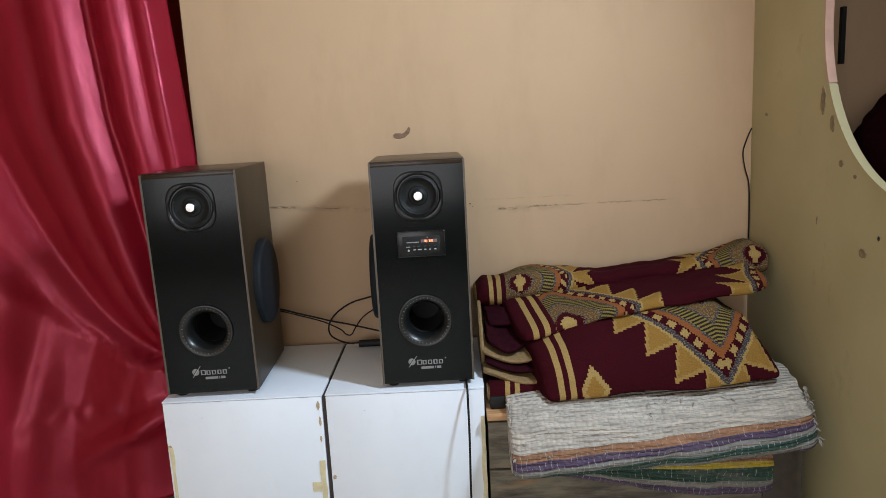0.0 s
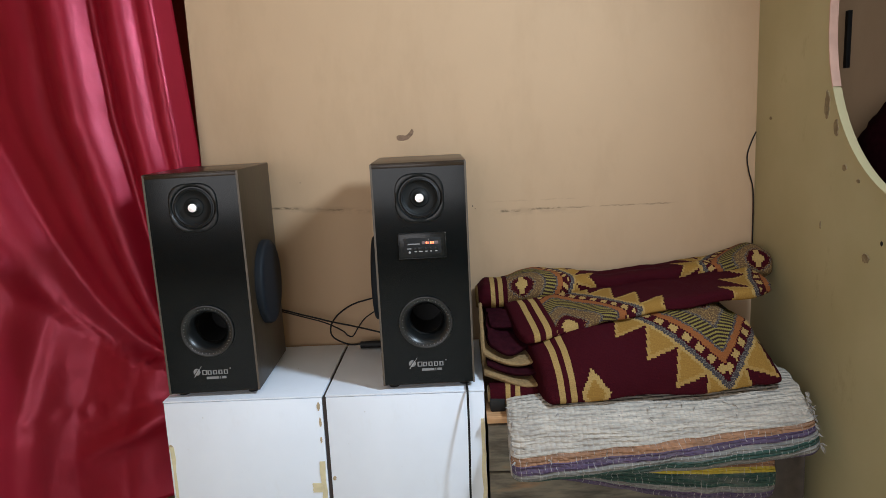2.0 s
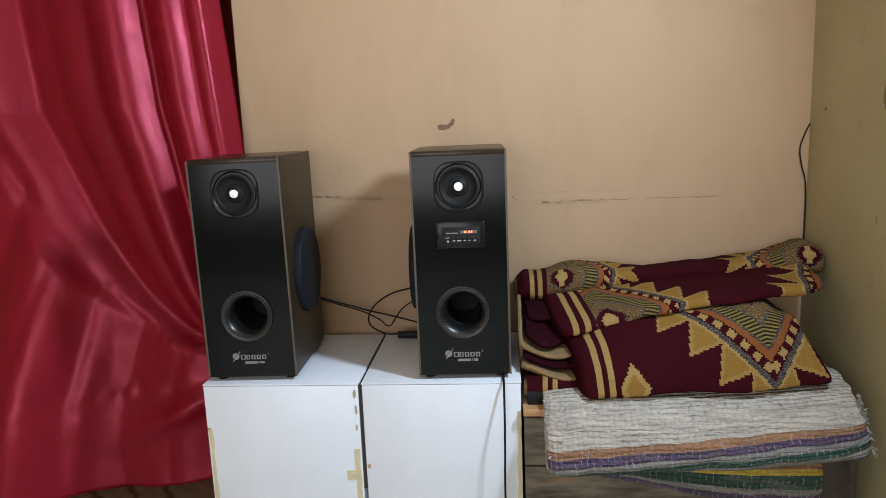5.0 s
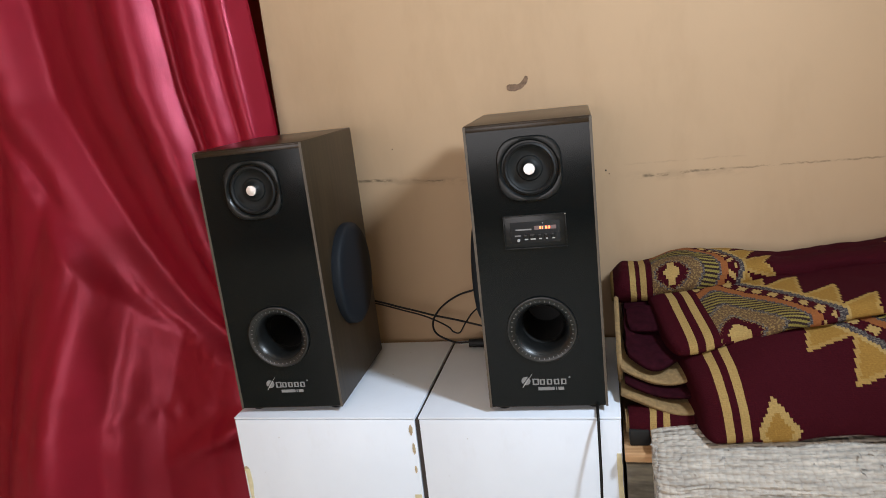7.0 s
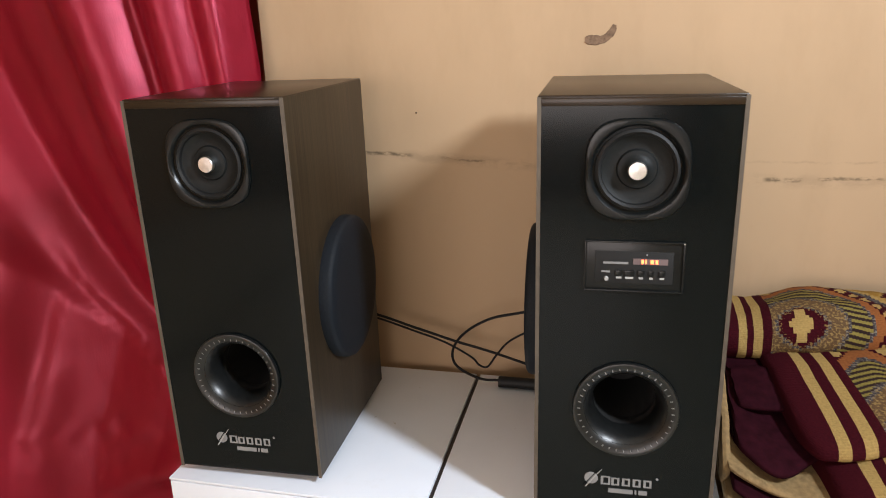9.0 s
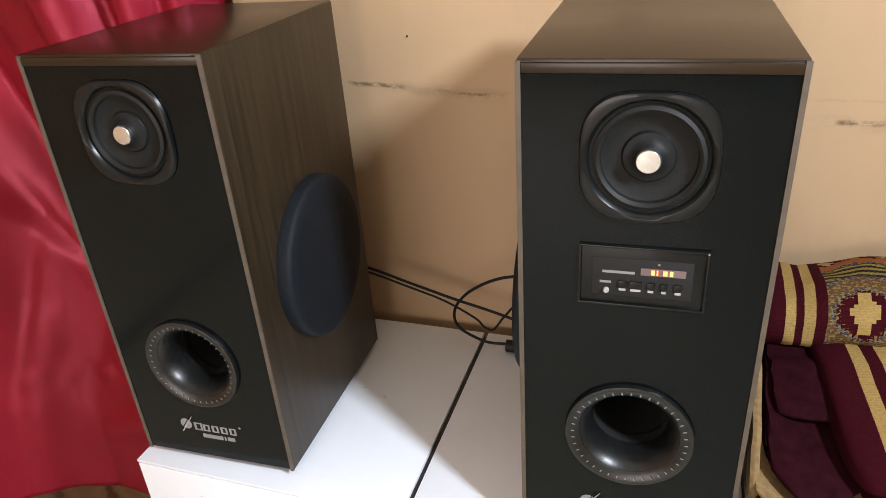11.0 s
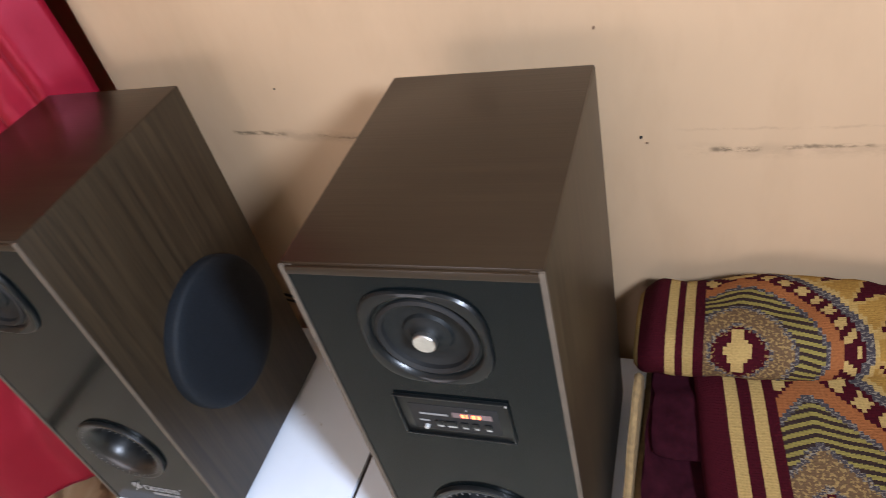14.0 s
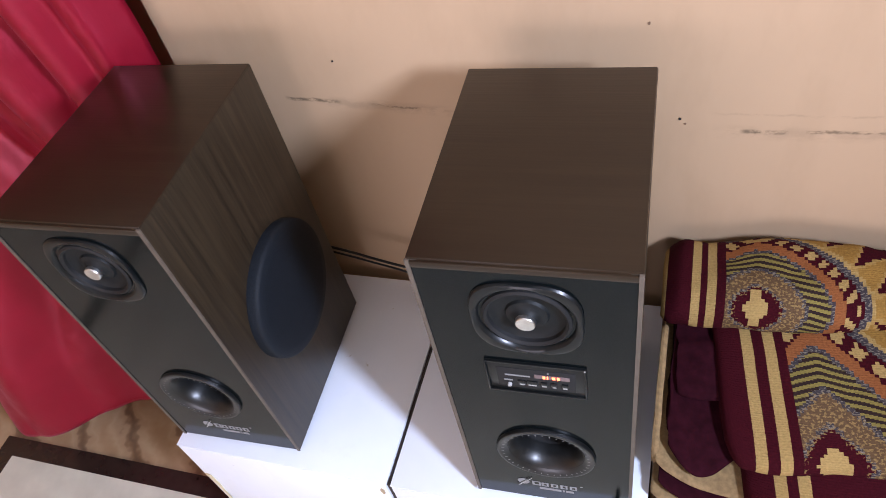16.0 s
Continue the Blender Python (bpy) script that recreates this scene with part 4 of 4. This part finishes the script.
def mid_outline(x):
    zf = between(x, (0.15, 0.652), (0.27, 0.677), (0.37, 0.703), (0.53, 0.724), (0.665, 0.742), (0.79, 0.745))
    top = between(x, (0.15, 0.714), (0.30, 0.730), (0.43, 0.742), (0.60, 0.758), (0.72, 0.772), (0.79, 0.790))
    back = between(x, (0.15, 1.70), (0.70, 1.70), (0.79, 1.76))
    return [(1.97, top - 0.05), (1.85, min(zf + 0.016, top - 0.02)), (back + 0.03, zf + 0.004), (back - 0.016, zf - 0.002), (back - 0.022, zf + 0.010), (back - 0.008, zf + 0.023),
            (back + 0.05, zf + 0.023 + (top - zf - 0.023) * 0.45), (1.87, top), (1.93, top + 0.004), (1.975, top - 0.012), (1.98, top - 0.035), (1.97, top - 0.05)]


def roll_outline(x):
    lo = between(x, (0.05, 0.688), (0.20, 0.702), (0.41, 0.727), (0.54, 0.742), (0.68, 0.750), (0.80, 0.744))
    hi = between(x, (0.045, 0.742), (0.075, 0.760), (0.215, 0.785), (0.41, 0.769), (0.54, 0.780), (0.68, 0.797), (0.79, 0.832), (0.83, 0.822))
    front = between(x, (0.05, 1.862), (0.20, 1.853), (0.41, 1.874), (0.60, 1.874), (0.80, 1.845))
    yc, zc, a, b = (front + 1.995) / 2, (lo + hi) / 2, (1.995 - front) / 2, (hi - lo) / 2
    out = []
    for k in range(15):
        t = math.radians(-90 - 360 * k / 14)
        c, d = math.cos(t), math.sin(t)
        out.append((yc + a * math.copysign(abs(c) ** 0.8, c), zc + b * math.copysign(abs(d) ** 0.8, d)))
    return out


low_blanket = blanket_layer("folded_blanket", 0.190, 0.752, low_outline, 5, -0.145, KILIM_LOW, "maroon and cream patterned woven blanket, folded, on the rug", 11, 0.010)
mid_blanket = blanket_layer("folded_blanket", 0.150, 0.79, mid_outline, 4, -0.155, KILIM_MID, "maroon medallion blanket folded within the pile", 21, 0.009)
blanket_layer("rolled_blanket", 0.046, 0.832, roll_outline, 3, 0.0, KILIM_TOP, "maroon patterned blanket rolled up on top of the pile", 31, 0.010)
# loose folded ends beside the speaker
cloth_roll("folded_end", 0.058, 0.200, [(1.655, 0.566), (1.640, 0.573), (1.645, 0.584), (1.74, 0.590), (1.92, 0.594), (1.93, 0.578), (1.85, 0.566)], BACKING,
           "cream folded edge of a blanket", 0.009, seed=41, nu=50, lift=lambda x, z: (-0.20 * (x - 0.06), 0.012 * math.sin(30 * x)), parent=mid_blanket)
cloth_roll("folded_end", 0.064, 0.200, [(1.672, 0.590), (1.655, 0.596), (1.66, 0.606), (1.76, 0.612), (1.93, 0.614), (1.95, 0.60), (1.85, 0.590)], DARK_CLOTH,
           "dark maroon folded end of a blanket", 0.009, seed=42, nu=50, lift=lambda x, z: (-0.15 * (x - 0.06), 0.012 * math.sin(30 * x + 0.4)), parent=mid_blanket)
cloth_roll("folded_end", 0.061, 0.185, [(1.688, 0.610), (1.668, 0.616), (1.675, 0.626), (1.76, 0.634), (1.93, 0.636), (1.95, 0.62), (1.85, 0.612)], BACKING,
           "cream folded edge of a blanket", 0.010, seed=44, nu=50, lift=lambda x, z: (-0.10 * (x - 0.06), 0.014 * math.sin(28 * x + 0.8)), parent=mid_blanket)
cloth_roll("folded_end", 0.068, 0.190, [(1.715, 0.630), (1.690, 0.638), (1.70, 0.650), (1.78, 0.668), (1.93, 0.690), (1.955, 0.66), (1.85, 0.634)], DARK_CLOTH,
           "dark maroon folded end of a blanket", 0.013, seed=43, nu=50, lift=lambda x, z: (0.02 * math.sin(40 * x), 0.010 * math.sin(36 * x)), parent=mid_blanket)
cloth_roll("folded_end", 0.078, 0.150, [(1.79, 0.660), (1.765, 0.668), (1.775, 0.682), (1.84, 0.696), (1.93, 0.70), (1.95, 0.68), (1.86, 0.662)], DARK_CLOTH,
           "crumpled dark fold under the rolled blanket", 0.016, seed=48, nu=40, parent=mid_blanket)
cloth_roll("folded_end", 0.066, 0.235, [(1.625, 0.517), (1.606, 0.530), (1.608, 0.556), (1.628, 0.568), (1.665, 0.566), (1.678, 0.546), (1.66, 0.520)], KILIM_PLAIN,
           "striped rolled end of a blanket on the chest", 0.004, seed=45, nu=50, parent=low_blanket)
cloth_roll("roll_core", 0.0615, 0.070, [(1.628, 0.524), (1.613, 0.533), (1.614, 0.553), (1.630, 0.562), (1.660, 0.560), (1.670, 0.545), (1.655, 0.525)], BACKING,
           "cream end of the rolled blanket", 0.002, seed=46, nu=10, parent=low_blanket)
cloth_roll("folded_end", 0.052, 0.061, [(1.70, 0.586), (1.680, 0.62), (1.715, 0.67), (1.80, 0.715), (1.86, 0.72), (1.86, 0.65), (1.80, 0.60)], BACKING,
           "tan folded edge of a blanket beside the speaker", 0.004, seed=47, nu=12, parent=mid_blanket)

# ---- curtain ----
CXR, CXL, CZP, CZT = -0.700, -2.05, 0.545, 2.15


def curtain_point(i, j):
    z = 0.065 + (CZT - 0.065) * j
    edge = CXR - 0.075 * max(0.0, z - 1.12)
    x = CXL + (edge - CXL) * i
    dx = edge - x
    # folds hang straight at the top and sweep down to the tuck behind the cabinet
    gather = max(min(1.0, (z - CZP) / 0.70), 0.0005) ** 0.42
    x0 = dx / gather
    soft = lambda v, e: math.sqrt(v * v + e) - math.sqrt(e)
    f = 0.62 * soft(math.sin(x0 * 10.8 + 0.7 * math.sin(x0 * 5) + 0.5), 0.03) + 0.50 * soft(math.sin(x0 * 21 + 1.1 * math.sin(x0 * 6.3) + 0.9), 0.04) + 0.40 * math.sin(x0 * 7 + 0.4) - 0.50
    up = 0.078 * gather ** 0.7 * min(1, dx / 0.05 + 0.3) * f
    # under the last sweep the cloth hangs as one broad panel
    k = min(1.0, max(0.0, (x0 - 0.66) / 0.16))
    low = k * k * (3 - 2 * k)
    lean = x - 0.16 * (z - 0.3)
    g = 0.016 * math.sin(lean * 13 + 0.6) + 0.004 * math.sin(lean * 33 + z * 2) + 0.012 * soft(math.sin(x * 3.2 - z * 5.0 + 0.4), 0.15)
    g += 0.115 * math.exp(-((lean + 1.38) / 0.15) ** 2) * min(1.0, max(0.0, (0.98 - z) / 0.45))
    g += 0.016 * math.exp(-((lean + 1.20) / 0.035) ** 2) * min(1.0, max(0.0, (0.85 - z) / 0.3))
    g += 0.030 * math.exp(-((z - 0.45 - 0.55 * (x + 0.72)) / 0.045) ** 2) * min(1.0, max(0.0, (x + 1.15) / 0.25))
    g += 0.0035 * math.sin(x * 70 + 2 * math.sin(x * 17)) * math.exp(-((z - 0.48 - 0.06 * x) / 0.022) ** 2)
    g += 0.010 * soft(math.sin(lean * 21 + 1.2 * math.sin(z * 4)), 0.03)
    drop = min(1.0, max(0.0, (0.78 - z) / 0.45))
    y = 1.948 - up * (1 - low) - low * (g + 0.012) - 0.055 * drop * min(1, dx / 0.6) + 0.038 * math.exp(-dx / 0.05) * min(1, max(0, z - 0.5) / 0.3)
    y += 0.0025 * noise.noise(Vector((x * 9, z * 6, 3))) + 0.0009 * noise.noise(Vector((x * 38, z * 22, 7)))
    y -= 0.05 * max(0.0, 1 - z / 0.60)
    # hem dips to the left and lifts at the tucked side
    if z < 0.52:
        z += (0.52 - z) / 0.455 * (0.085 + 0.06 * math.exp((x - CXR) / 0.22))
    return (x, min(y, 2.012), z), (x, z)


bm, _ = sheet(260, 150, curtain_point)
bmesh.ops.solidify(bm, geom=bm.faces[:], thickness=0.0015)
tagged(link_mesh("curtain", bm, SATIN, None, "", 180), "deep red satin curtain hanging in folds over the doorway", "curtain")

# ---- cables ----
tagged(link_mesh("speaker_cable", tube([(-0.56, 1.955, 0.706), (-0.494, 1.955, 0.690), (-0.448, 1.955, 0.676), (-0.406, 1.955, 0.664), (-0.365, 1.957, 0.651), (-0.308, 1.957, 0.637), (-0.252, 1.955, 0.622), (-0.17, 1.95, 0.60)], 0.0024), CABLE, None, "", 60),
       "thin black speaker cable strung between the speakers", "cable")
tagged(link_mesh("speaker_cable", tube([(-0.56, 1.948, 0.703), (-0.494, 1.948, 0.687), (-0.44, 1.949, 0.670), (-0.396, 1.95, 0.656), (-0.365, 1.95, 0.643), (-0.332, 1.95, 0.624), (-0.320, 1.95, 0.611), (-0.305, 1.95, 0.609), (-0.288, 1.95, 0.634), (-0.262, 1.95, 0.664), (-0.2, 1.95, 0.70)], 0.0019), CABLE, None, "", 60),
       "thin black speaker cable with a loose bend", "cable")
tagged(link_mesh("power_cable", tube([(-0.17, 1.945, 0.735), (-0.26, 1.945, 0.714), (-0.293, 1.945, 0.705), (-0.322, 1.945, 0.690), (-0.347, 1.945, 0.670), (-0.364, 1.945, 0.645), (-0.366, 1.945, 0.620), (-0.352, 1.945, 0.602), (-0.317, 1.948, 0.585), (-0.285, 1.95, 0.584)], 0.0024), CABLE, None, "", 60),
       "black cable looping down to the cabinet top", "cable")
tagged(link_mesh("cable_plug", tube([(-0.285, 1.950, 0.5812), (-0.270, 1.950, 0.5816), (-0.23, 1.950, 0.5816), (-0.16, 1.950, 0.5812)], 0.0100, 12), RUBBER, None, "", 60),
       "black moulded plug lying on the cabinet top", "plug")
tagged(link_mesh("hanging_cable", tube([(0.012, 1.68, 0.575), (0.012, 1.62, 0.576), (0.013, 1.592, 0.574), (0.013, 1.578, 0.545), (0.013, 1.562, 0.49), (0.012, 1.553, 0.43), (0.010, 1.555, 0.32), (0.012, 1.556, 0.2), (0.015, 1.57, 0.02)], 0.0027), CABLE, None, "", 60),
       "black cable hanging down the cabinet front", "cable")
tagged(link_mesh("wall_wire", tube([(0.842, 2.012, 1.13), (0.830, 2.014, 1.10), (0.820, 2.014, 1.063), (0.826, 2.014, 1.02), (0.838, 2.014, 0.975), (0.841, 2.014, 0.90), (0.841, 2.014, 0.74)], 0.0019), CABLE, None, "", 60),
       "thin black wire in the wall corner", "wire")

# ---- wall damage ----
PLASTER = plain("broken_plaster", lin(118, 94, 74), 0.95, vary=0.4, scale=160, bump=0.6)
def torn_chip(line, label):
    """A shallow hook-shaped hole in the plaster; line: (x, z, half width) along its middle."""
    pts = smooth_line([(x, z, w) for x, z, w in line], 6)
    rng = random.Random(9)
    bm = bmesh.new()
    rows = []
    for k, p in enumerate(pts):
        d = pts[min(k + 1, len(pts) - 1)] - pts[max(k - 1, 0)]
        n = Vector((-d.y, d.x)).normalized()
        w = p.z * rng.uniform(0.85, 1.12)
        rows.append([bm.verts.new((p.x + n.x * w * f, WY - y, p.y + n.y * w * f)) for f, y in ((-1.1, -0.002), (-0.9, 0.0016), (0.0, 0.0004), (0.9, 0.0016), (1.1, -0.002))])
    for a, b in zip(rows, rows[1:]):
        for k in range(4):
            bm.faces.new((a[k], a[k + 1], b[k + 1], b[k]))
    bm.faces.new(rows[0])
    bm.faces.new(rows[-1])
    return tagged(link_mesh("plaster_chip", bm, PLASTER, None, "", 40), label, "mark")


torn_chip([(-0.1545, 1.1585, 0.004), (-0.149, 1.1585, 0.0072), (-0.138, 1.1575, 0.0080), (-0.128, 1.1580, 0.0062), (-0.1195, 1.1630, 0.0058), (-0.1125, 1.1710, 0.0058), (-0.1095, 1.1800, 0.0028)], "hook-shaped chipped hole in the wall plaster")
blotch("nail_hole", (0.051, WY, 0.957), 0.0045, 0.0045, "y", HOLE, "small nail hole in the wall", 5)
blotch("nail_hole", (-0.436, WY, 1.045), 0.003, 0.003, "y", HOLE, "tiny nail hole in the wall", 15)
blotch("nail_hole", (0.0055, WY, 1.102), 0.0035, 0.005, "y", PLASTER, "small chip in the wall paint", 16)
blotch("nail_hole", (0.058, WY, 0.949), 0.004, 0.003, "y", PLASTER, "small chip in the wall paint", 17)
for y, z, w, h, mat, label, seed in ((1.458, 0.880, 0.034, 0.024, CHIPPED, "chipped paint on the partition", 7), (1.405, 0.919, 0.009, 0.011, HOLE, "dark screw hole in the partition", 8),
                                     (1.928, 1.166, 0.016, 0.010, CHIPPED, "chipped paint on the partition", 9), (1.640, 1.195, 0.026, 0.075, CHIPPED, "worn grey patch by the edge of the opening", 10),
                                     (1.598, 1.145, 0.024, 0.045, CHIPPED, "worn grey patch by the edge of the opening", 11), (1.646, 0.922, 0.006, 0.022, CHIPPED, "thin scratch on the partition", 12),
                                     (1.555, 1.060, 0.020, 0.018, CHIPPED, "chipped paint under the opening", 13), (1.50, 1.035, 0.014, 0.010, CHIPPED, "chipped paint under the opening", 14)):
    blotch("paint_chip", (WX, y, z), w, h, "x", mat, label, seed)

# ---- seen through the opening ----
def cushion(name, place, sx, sy, sz, mat, label, seed):
    def fn(i, j):
        a, b = 2 * math.pi * i, math.pi * (j - 0.5)
        c = math.copysign(abs(math.cos(b)) ** 0.7, math.cos(b))
        d = Vector((c * math.cos(a), c * math.sin(a), math.copysign(abs(math.sin(b)) ** 0.8, b)))
        k = 1 + 0.16 * noise.noise(d * 2.2 + Vector((seed, 0, 0)))
        return (place[0] + d.x * sx * k, place[1] + d.y * sy * k, place[2] + d.z * sz * k), (i, j)
    bm, _ = sheet(40, 24, fn)
    bmesh.ops.remove_doubles(bm, verts=bm.verts[:], dist=0.0005)
    return tagged(link_mesh(name, bm, mat, None, "", 60), label, "bedding")


ledge = thing("side_table", (0.92, 1.50, 0), "plain dark table in the side room", "table")
part("tabletop", box(0, 0.9, 0, 0.50, 0.90, 0.93, 0.003), CHEST, ledge)
for lx in (0.03, 0.83):
    for ly in (0.03, 0.43):
        part("leg", box(lx, lx + 0.04, ly, ly + 0.04, 0, 0.90), CHEST, ledge)
cushion("cloth_cushion", (1.16, 1.78, 1.065), 0.145, 0.13, 0.14, DARK_CLOTH, "dark maroon cloth cushion on the side room table", 2)
tagged(link_mesh("wall_strip", box(1.074, 1.086, 2.005, 2.0195, 1.29, 1.44, 0.001), RUBBER, None, "", 35), "narrow dark strip on the side room wall", "strip")
